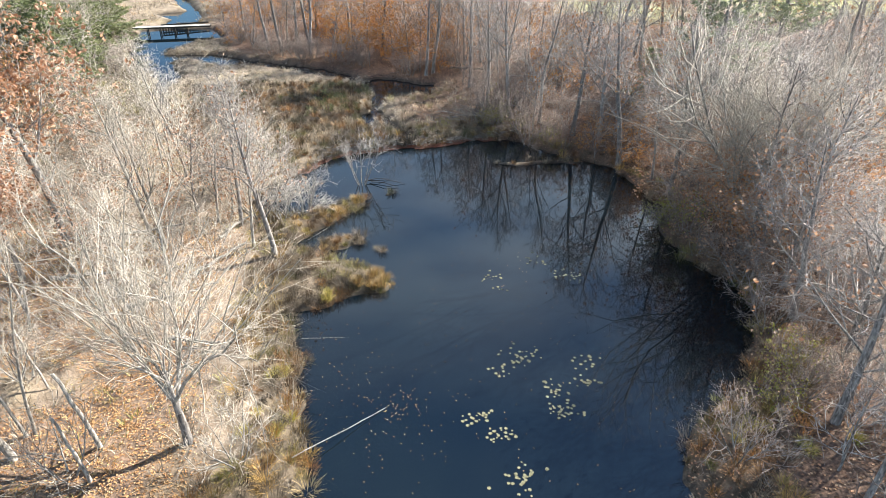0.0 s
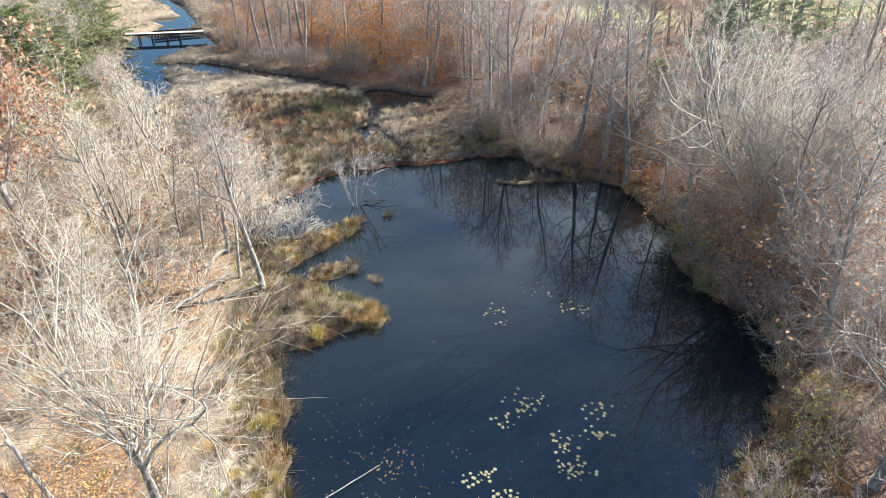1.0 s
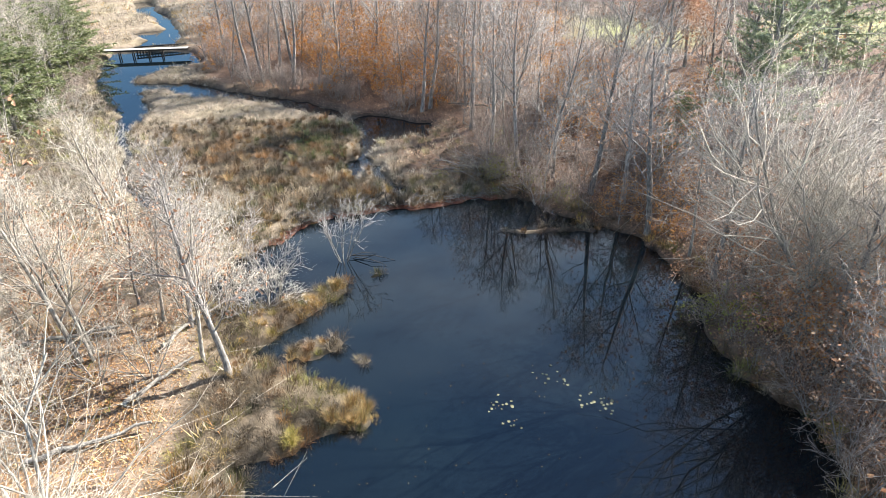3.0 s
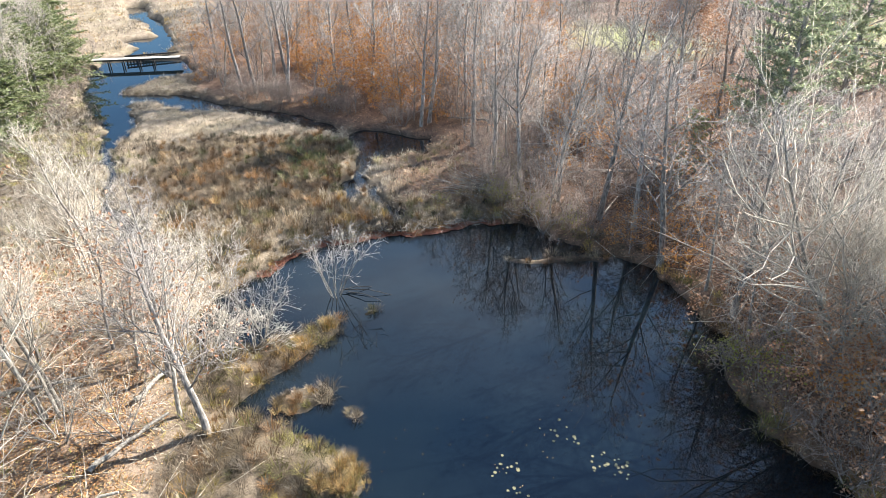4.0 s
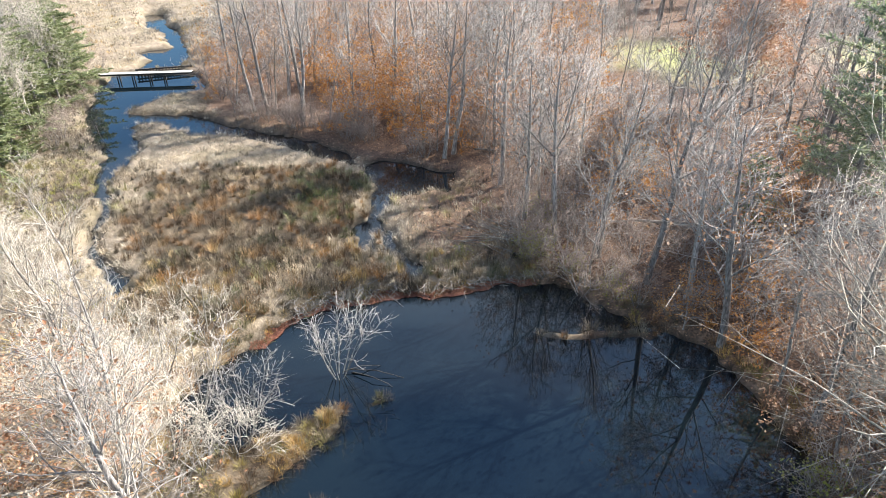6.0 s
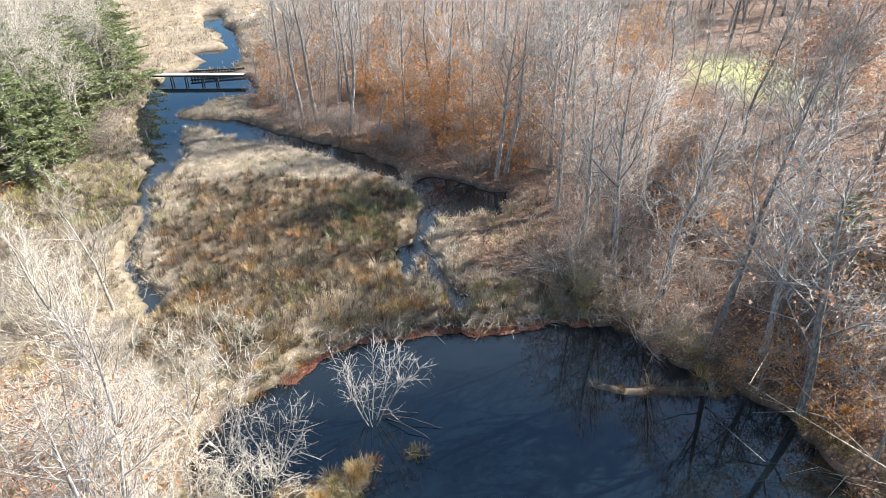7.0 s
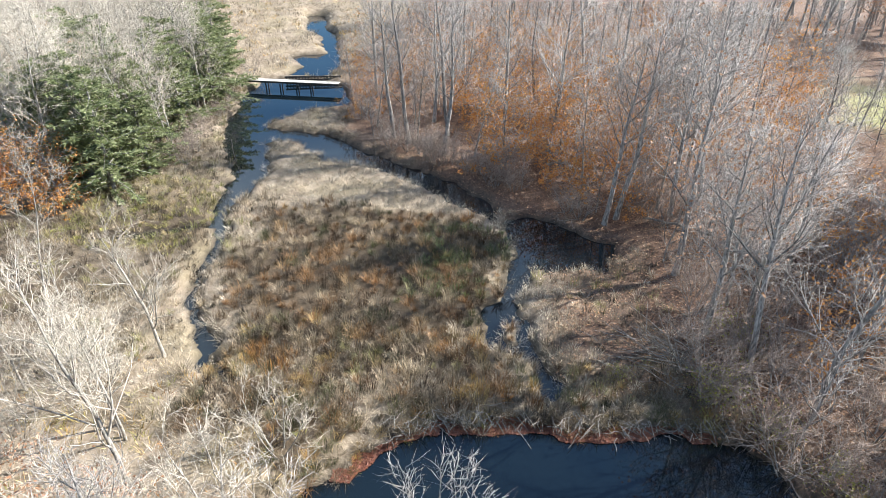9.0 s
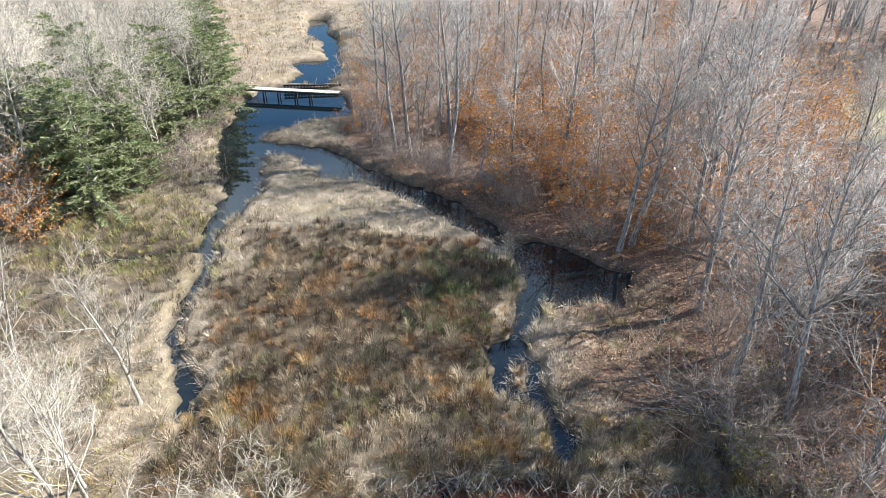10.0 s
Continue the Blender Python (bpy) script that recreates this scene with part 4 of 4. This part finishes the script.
x, y = spaced(*scatter(10000, -13, 38, 4, 60, 201, lambda x, y, z, l, b, p, s, r: (b > 0.2) & (s > 0.2) & (p > 0.1) & (x > -12.6)), 0.52)
tufts("brown_sedge_tussocks", "rust-brown and tawny sedge tussocks filling the wet meadow", x, y, 96, 0.52, 0.016, SEDGE * 0.85, 301, radius=0.2, lean=(0.0, 1.0), droop=1.3)
x, y = scatter(12500, -26, 40, 12, 84, 202, lambda x, y, z, l, b, p, s, r: (b < 0.4) & (s > -0.05) & (p > 0.1) & (l < 0.5 + 0.3 * r))
tufts("matted_straw_grass", "pale flattened straw grass on the meadow", x, y, 20, 0.36, 0.017, STRAW, 302, lean=(0.5, 1.35), droop=0.4, radius=0.22)
x, y = spaced(*scatter(9000, -9.5, 41, 12, 47.5, 208, lambda x, y, z, l, b, p, s, r: (p > 0.15) & (s > 0.15) & (r > 0.35) & ((x < 2) | (y < 46))), 0.42)
tufts("dam_grass_tussocks", "olive and tan grass tussocks along the beaver dam", x, y, 76, 0.50, 0.016, np.concatenate([GOLD[[0, 3, 4]] * 0.8, STRAW[[0, 2, 3]], SEDGE, DULL[1:5], STRAW[:1]]) * 0.95, 308, radius=0.2, lean=(0.0, 0.8), droop=0.9)
x, y = spaced(*scatter(6500, -27, 42, -12.4, 84, 210, lambda x, y, z, l, b, p, s, r: (s > 0.05) & ((y < 60) | (x < -17.5)) & (r < 0.5 + 0.6 * b)), 0.42)
tufts("marsh_weeds", "grey-brown dry weeds and tawny tussocks west of the stream", x, y, 38, 0.48, 0.021, DULL, 310, radius=0.2, lean=(0.0, 0.9), droop=0.9)
x, y = spaced(*scatter(2500, -24, 52.5, -15.5, 62, 213, lambda x, y, z, l, b, p, s, r: (s > 0.0) & (r < 0.75)), 0.4)
tufts("green_marsh_grass", "yellow-green marsh grass by the side pool", x, y, 34, 0.34, 0.02, np.array([(0.30, 0.29, 0.07), (0.38, 0.34, 0.12), (0.22, 0.23, 0.06), (0.34, 0.27, 0.13)]), 313, radius=0.2, lean=(0.1, 1.1), droop=0.8)
x, y = spaced(*scatter(3000, 3.5, 43.6, 10.5, 56, 212, lambda x, y, z, l, b, p, s, r: (s > 0.2) & (p > 0.3) & (r < 0.7)), 0.55)
tufts("streamside_weeds", "grey-brown weeds and pale tufts east of the stream", x, y, 34, 0.42, 0.02, np.concatenate([DULL, STRAW[:2]]), 312, radius=0.2, lean=(0.0, 0.9), droop=0.9)
x, y = spaced(*scatter(6000, -7, 9, 3.5, 37, 211, lambda x, y, z, l, b, p, s, r: (p > 0.0) & (b > 0.3)), 0.44)
tufts("marsh_tussocks", "olive-brown sedge tussocks on the low marshy point", x, y, 84, 0.44, 0.014, np.concatenate([DULL[:3], SEDGE[:5], GOLD[:3] * 0.8]) * 0.66, 311, radius=0.2, lean=(0.1, 1.1), droop=0.9)
x, y = scatter(6000, -42, 8, -3, 44, 203, lambda x, y, z, l, b, p, s, r: (p > 0.25) & (r > l * 0.6))
tufts("dry_bank_grass", "dry golden grass between the trees of the bank", x, y, 9, 0.40, 0.026, np.concatenate([STRAW, GOLD]), 303, lean=(0.4, 1.3), radius=0.2)
x, y = spaced(*scatter(16000, -8, 8, 21, 44, 204, lambda x, y, z, l, b, p, s, r: (p > -0.12) & (p < 0.25 + 0.9 * r + np.where((x < 1) & (y < 24), 1.1, 0) + np.where((x > 8) & (y < 18), 1.6, 0)) & ((x < 2.2) | (r > 0.62) | ((y < 18) & (r > 0.3)) | ((np.abs(y - 38.1) < 1) & (x > 9.8) & (x < 15.6)))), 0.4)
tufts("shore_sedge", "golden and olive sedge clumps along the waterline", x, y, 86, 0.46, 0.014, np.concatenate([GOLD, DULL[:3], SEDGE[2:4]]) * 0.85, 304, lean=(0.1, 1.1), radius=0.2)
x, y = spaced(*scatter(2500, -2.5, 50, 2.6, 57.5, 214, lambda x, y, z, l, b, p, s, r: (s > 0.2) & (r < 0.25)), 0.45)
tufts("green_sedge", "patch of green sedge among the brown tussocks", x, y, 70, 0.5, 0.016, np.array([(0.16, 0.19, 0.07), (0.22, 0.24, 0.10), (0.26, 0.25, 0.13), (0.13, 0.16, 0.06), (0.20, 0.15, 0.09), (0.26, 0.17, 0.09)]) * 1.0, 314, radius=0.2, lean=(0.0, 0.9), droop=1.1)
x, y = scatter(3200, -46, 78, -12, 125, 205, lambda x, y, z, l, b, p, s, r: (s > 0.7) & (l < 0.4))
tufts("far_marsh_grass", "yellow marsh grass beyond the footbridge", x, y, 14, 0.5, 0.035, np.concatenate([STRAW, STRAW, GOLD[:1], DULL[2:3]]), 305, radius=0.5, lean=(0.2, 1.2))


def litter(name, label, x, y, size, seed, mat=MAT_LITTER):
    g = np.random.default_rng(seed)
    c = np.stack([x, y, np.maximum(ground_z(x, y), 0.0) + 0.02], 1)
    me = Tris().add(*flakes(c, size * (0.7 + 0.6 * g.random(len(x))), g, 0.85, 0.7)).mesh(name, mat)
    return tagged(new(name, me), label, "leaves", kind="stuff")


x, y = scatter(95000, -6, 8, 36, 80, 206, lambda x, y, z, l, b, p, s, r: (l > 0.3 + 0.4 * r) & (p > 0.05) & (s > 0.05))
litter("forest_leaf_litter", "brown and copper leaves covering the forest floor", x, y, 0.105, 306)
x, y = scatter(100000, -28, 9, -3, 38, 207, lambda x, y, z, l, b, p, s, r: (l > 0.25 + 0.4 * r) & (p > 0.1))
litter("bank_leaf_litter", "tan and gold fallen leaves on the sunny bank", x, y, 0.085, 307, MAT_TAN_LEAF)


# ---- lily pads ----
def pad_mesh(seed):
    g = np.random.default_rng(seed)
    a = np.linspace(0.25, 2 * np.pi - 0.25, 15)
    r = 1 + 0.06 * g.normal(size=15)
    top = np.stack([np.cos(a) * r, np.sin(a) * r * 0.9, 0.03 + 0.05 * g.random(15)], 1)
    v = np.concatenate([[(0.1, 0, 0.04)], top, top * np.array([0.97, 0.97, 0]) + np.array([0, 0, -0.02])])
    f = [(0, i, i + 1) for i in range(1, 15)] + [(i, i + 15, i + 16) for i in range(1, 15)] + [(i, i + 16, i + 1) for i in range(1, 15)]
    return Tris().add(v, f).mesh("lily_pad", MAT_PAD, False)


PADS = [pad_mesh(s) for s in range(4)]
CLUSTERS = [(6.6, 25.1, 9, 0.5), (8.9, 26.0, 10, 0.7), (6.7, 24.0, 4, 0.35), (6.6, 19.2, 26, 0.8), (5.4, 18.4, 8, 0.5), (8.8, 18.4, 12, 0.6), (8.5, 17.2, 11, 0.5), (7.2, 17.1, 15, 0.6),
            (7.2, 15.9, 22, 0.6), (3.9, 16.2, 16, 0.5), (4.5, 15.3, 12, 0.45), (4.9, 15.1, 6, 0.3), (4.8, 13.3, 22, 0.6), (10.5, 24.4, 16, 0.7)]
for cx, cy, count, spread in CLUSTERS:
    for k in range(int(count * 1.35)):
        ob = new("lily_pad", PADS[int(rng.integers(4))])
        ob.matrix_basis = pose(cx + rng.normal() * spread * 0.55, cy + rng.normal() * spread * 0.45, 0.006, 0, 0, rng.random() * 360) @ Matrix.Scale(float(rng.uniform(0.035, 0.076)), 4)
        tagged(ob, "yellow-green lily pad floating on dark water", "lily pad", "lily pads")


# ---- footbridge ----
def footbridge(x, y, length, width, deck_z, turn):
    base = new("footbridge")
    base.matrix_basis = pose(x, y, 0, 0, 0, turn)
    tagged(base, "narrow weathered grey plank footbridge over the stream", "bridge")
    bm = bmesh.new()
    bevel_box(bm, 0.135, width, 0.04, Matrix.Identity(4), 0.006)
    board = bm_mesh("plank", bm, MAT_DECK)
    n = int(length / 0.145)
    for i in range(n):
        part("plank", board, base).matrix_basis = pose((i + 0.5) * 0.145 - length / 2, 0.01 * math.sin(i * 7.3), deck_z, 0, 0, 0.4 * math.sin(i * 3.1))
    bm = bmesh.new()
    bevel_box(bm, length, 0.10, 0.16, Matrix.Identity(4), 0.01)
    beam = bm_mesh("stringer", bm, MAT_BEAM)
    for s in (-1, 1):
        part("stringer", beam, base).matrix_basis = pose(0, s * width * 0.4, deck_z - 0.103)
    bm = bmesh.new()
    bmesh.ops.create_cone(bm, cap_ends=True, segments=8, radius1=0.075, radius2=0.065, depth=1.4)
    post = bm_mesh("post", bm, MAT_BEAM)
    for i in (-0.22, -0.08, 0.08, 0.22):
        for s in (-1, 1):
            part("post", post, base).matrix_basis = pose(i * length, s * width * 0.4, deck_z - 0.95)
    return base


footbridge(-19.5, 83.75, 10.2, 0.78, 0.7, -1.0)


def old_weir(x, y, length, turn):
    """Dark timber frame with close uprights, beside the bridge."""
    base = new("timber_weir")
    base.matrix_basis = pose(x, y, 0, 0, 0, turn)
    tagged(base, "dark old timber weir of close uprights across the stream", "weir")
    bm = bmesh.new()
    bevel_box(bm, length, 0.14, 0.14, Matrix.Identity(4), 0.012)
    rail = bm_mesh("rail", bm, MAT_BEAM)
    part("rail", rail, base).matrix_basis = pose(0, 0, 0.42, 0, 0.8, 0)
    part("rail", rail, base).matrix_basis = pose(0, 0.03, 0.12, 0, 0.4, 0)
    bm = bmesh.new()
    bevel_box(bm, 0.15, 0.07, 0.95, Matrix.Identity(4), 0.01)
    up = bm_mesh("upright", bm, MAT_BEAM)
    n = int(length / 0.3)
    for i in range(n):
        part("upright", up, base).matrix_basis = pose((i + 0.5) * length / n - length / 2, 0.13, -0.02 + 0.06 * math.sin(i * 2.3), 0, 2 * math.sin(i * 5.1), 0)


old_weir(-17.9, 86.4, 5.6, 13)


# ---- dead wood ----
def rod(name, points, r0, r1, mat, label, category, sides=7, group=""):
    """A bare pole or branch along a bent line."""
    p = np.array(points, float)
    t = np.linspace(0, len(p) - 1, 3 * len(p))
    k = np.minimum(t.astype(int), len(p) - 2)
    q = p[k] + (p[k + 1] - p[k]) * (t - k)[:, None]
    q = q + np.random.default_rng(len(name) + int(abs(p[0, 0]) * 10)).normal(size=q.shape) * r0 * 0.35
    o = q[0].copy()
    ring = Tris().add(*tubes((q - o)[None], np.linspace(r0, r1, len(q))[None], sides))
    end = len(q) - 1
    ring.add(np.concatenate([ring.v[0][end * sides:(end + 1) * sides], [q[-1] - o]]), [(i, (i + 1) % sides, sides) for i in range(sides)])
    ob = new(name, ring.mesh(name, mat, True))
    ob.location = o
    return tagged(ob, label, category, group)


for x, y, h, r, lx, ly in ((-8.8, 15.2, 2.8, 0.09, -0.5, 0.2), (-8.8, 16.5, 3.3, 0.11, -0.7, 0.2), (-11.6, 16.5, 2.6, 0.2, -0.5, 0.1), (-11.7, 20.0, 3.0, 0.06, -0.5, 0.3), (-13.5, 23.5, 2.2, 0.1, 0.3, 0.2), (-9.2, 29.6, 3.2, 0.1, -0.4, 0.2)):
    z = float(ground_z(x, y)) - 0.1
    rod("snag", [(x, y, z), (x + lx * 0.5, y + ly * 0.4, z + h * 0.5), (x + lx, y + ly, z + h)], r * 0.75, r * 0.5, MAT_PALE, "broken pale dead trunk standing on the leafy bank", "snag")
rod("sunken_pole", [(-2.6, 15.1, 0.45), (-0.6, 16.4, 0.16), (0.9, 17.4, -0.03)], 0.022, 0.010, MAT_BARK, "long grey pole slanting into the pond water", "branch")
for x, y, a, ln in ((1.5, 37.0, -18, 2.3), (1.6, 36.8, -32, 1.9), (1.2, 36.9, 10, 1.6)):
    c, d = math.cos(radians(a)), math.sin(radians(a))
    rod("sunken_branch", [(x, y, 0.1), (x + c * ln * 0.5, y + d * ln * 0.5, 0.22), (x + c * ln, y + d * ln, 0.02)], 0.028, 0.010, MAT_BEAM, "thin dead branch lying half under water", "branch", 5, "sunken branches")
rod("leaning_branch", [(-19.0, 68.6, 0.5), (-17.8, 66.2, 0.2), (-16.6, 64.2, -0.2)], 0.04, 0.015, MAT_BEAM, "thin dark branch fallen across the stream", "branch", 5)
for x, y, a, ln in ((-10, 24.5, 15, 4.0), (-14, 27.5, -10, 3.5), (-7.5, 26.8, 40, 3.0), (-12.8, 31, 5, 4.2), (-16, 21, -35, 3.6), (-6.6, 29.8, 60, 2.6), (-8, 22, -20, 2.6), (24, 24, 30, 5), (20, 45, 160, 4.5), (5, 66, 20, 5), (14, 57, 150, 4)):
    c, d = math.cos(radians(a)), math.sin(radians(a))
    q = [(x + c * ln * k, y + d * ln * k) for k in (0, 0.5, 1)]
    rod("fallen_log", [(u, v, float(ground_z(u, v)) + 0.14 + 0.1 * k) for k, (u, v) in enumerate(q)], 0.11, 0.05, MAT_PALE if x < 0 else MAT_STICK, "weathered fallen trunk lying on dry leaves", "log")


def stick_mesh(seed):
    g = np.random.default_rng(seed)
    q = np.stack([np.linspace(0, 1, 4), g.normal(size=4) * 0.03, g.normal(size=4) * 0.03], 1)
    return Tris().add(*tubes(q[None], np.array([[0.022, 0.02, 0.016, 0.008]]), 4)).mesh("stick", MAT_STICK, True)


STICKS = [stick_mesh(i) for i in range(5)]


def stick_heap(name, label, places, length, slope, facing, seed):
    """Loose sticks laid over a bank: each a part of the heap."""
    g = np.random.default_rng(seed)
    base = new(name)
    tagged(base, label, name.replace("_", " "))
    for x, y in places:
        ln = float(g.uniform(*length))
        part("stick", STICKS[int(g.integers(5))], base).matrix_basis = (pose(x, y, float(ground_z(x, y)) + 0.08 + 0.12 * g.random(), 0, 0, facing + float(g.normal()) * 38)
                                                                       @ pose(0, 0, 0, 0, -float(g.uniform(*slope)), 0) @ Matrix.Diagonal((ln, 0.9, 0.9, 1)))


g = np.random.default_rng(61)
spots = []
for k in range(240):
    u = g.uniform(1, 5.2)
    i = int(u)
    a, b = DAM[i], DAM[i + 1]
    spots.append((a[0] + (b[0] - a[0]) * (u - i) + g.normal() * 0.2, a[1] + (b[1] - a[1]) * (u - i) - 0.35 + g.normal() * 0.22))
stick_heap("beaver_dam", "low beaver dam of grey peeled sticks along the pond edge", spots, (0.35, 1.0), (-12, 22), -75, 62)
stick_heap("brush_pile", "heap of long grey sticks on the meadow edge", [(10.2 + g.normal() * 1.0, 46.8 + g.normal() * 0.9) for k in range(80)], (0.8, 2.4), (0, 25), 150, 63)

# small green bushes
GREEN_SHRUB = [make_tree("green_shrub", "small shrub still holding yellow-green leaves", MAT_BARK, MAT_TWIG_BROWN, MAT_YELLOW, category="shrub", seed=170 + i, height=1.4, girth=0.035, stems=3, fork=0.12, limbs=12, limb_len=0.8,
                         angle=45, rise=0.04, branches=4, twigs=3, sprigs=2, splay=0.5, leaf_share=1.2, leaf_size=0.11, leaf_low=False) for i in range(2)]
for x, y, k in ((11.6, 44.4, 1.0), (12.6, 47.5, 0.9), (11.2, 43.9, 0.8), (17.6, 27.0, 1.2), (17.2, 28.6, 0.9), (14.4, 40.4, 0.8), (16.2, 16.4, 1.0), (14.6, 14.6, 0.9), (7.6, 45.4, 0.5), (13.0, 42.6, 0.8)):
    put(GREEN_SHRUB, x, y, k, group="green shrubs")


# ---- leaves on and by the water ----
x, y = scatter(60000, -3, 39, 11, 43.6, 209, lambda x, y, z, l, b, p, s, r: (p > -0.3) & (p < 0.12))
litter("dam_edge_leaves", "rust-red leaves washed up along the dam", x, y, 0.13, 309, MAT_RED_LEAF)
g = np.random.default_rng(64)
fx = np.concatenate([g.normal(0.2, 1.8, 130), g.uniform(-1.5, 13, 150), g.normal(1.2, 0.5, 40)])
fy = np.concatenate([g.normal(17.5, 2.6, 130), g.uniform(12, 28, 150), g.normal(17.3, 0.4, 40)])
ok = area_dist(fx, fy, POND) < -0.2
c = np.stack([fx[ok], fy[ok], np.full(ok.sum(), 0.012)], 1)
tagged(new("floating_leaves", Tris().add(*flakes(c, 0.055, g, 0.95, 0.7)).mesh("floating_leaves", MAT_TAN_LEAF)), "scattered tan leaves floating on the pond", "leaves", kind="stuff")


# ---- tussocks that stand out on the banks ----
def tussock_mesh(seed, palette):
    g = np.random.default_rng(seed)
    n = 130
    az, off = g.random(n) * 6.283, 0.22 * np.sqrt(g.random(n))
    base = np.stack([np.cos(az) * off, np.sin(az) * off, np.full(n, -0.08)], 1)
    v, f = blades(base, az + g.normal(size=n) * 0.5, 0.05 + 0.75 * g.random(n), 0.45 + 0.3 * g.random(n), 0.014 + 0.01 * g.random(n), 1.1 * g.random(n))
    tone = palette[g.integers(len(palette), size=n)] * (0.7 + 0.6 * g.random((n, 1)))
    return Tris().add(v, f, np.repeat(tone, 5, 0)).mesh("grass_tussock", MAT_GRASS)


LIME = np.array([(0.42, 0.38, 0.07), (0.50, 0.42, 0.12), (0.34, 0.34, 0.06), (0.54, 0.44, 0.18)])
AMBER = np.array([(0.42, 0.26, 0.09), (0.36, 0.20, 0.07), (0.48, 0.36, 0.17), (0.28, 0.23, 0.08), (0.24, 0.17, 0.08)])
LIME_TUSSOCKS, AMBER_TUSSOCKS = [tussock_mesh(400 + i, LIME) for i in range(3)], [tussock_mesh(410 + i, AMBER) for i in range(3)]
g = np.random.default_rng(77)
for meshes, label, spots in (
        (LIME_TUSSOCKS, "bright yellow-green grass tussock on the pond bank", ((13.2, 13.6, 5, 0.5), (15.0, 14.5, 4, 0.5), (16.3, 16.4, 4, 0.4), (14.0, 12.4, 3, 0.5), (-1.2, 24.4, 4, 0.3), (-2.6, 16.6, 6, 0.6), (-2.9, 19.5, 4, 0.5))),
        (AMBER_TUSSOCKS, "amber-gold sedge tussock at the water's edge", ((0.9, 25.1, 9, 0.45), (1.4, 26.0, 4, 0.3), (0.7, 34.2, 6, 0.35), (-0.6, 33.2, 5, 0.4), (-2.4, 15.2, 6, 0.5), (-8.2, 43.4, 6, 0.6), (-5.5, 42.9, 6, 0.6), (13.3, 14.3, 4, 0.5)))):
    for cx, cy, count, spread in spots:
        for k in range(count):
            x, y = cx + g.normal() * spread, cy + g.normal() * spread * 0.7
            z = float(ground_z(x, y))
            if z < 0.0:
                continue
            ob = new("grass_tussock", meshes[int(g.integers(3))])
            ob.matrix_basis = pose(x, y, z, 0, 0, g.random() * 360) @ Matrix.Scale(float(g.uniform(0.5, 0.85)), 4)
            tagged(ob, label, "grass tussock", "bank tussocks")
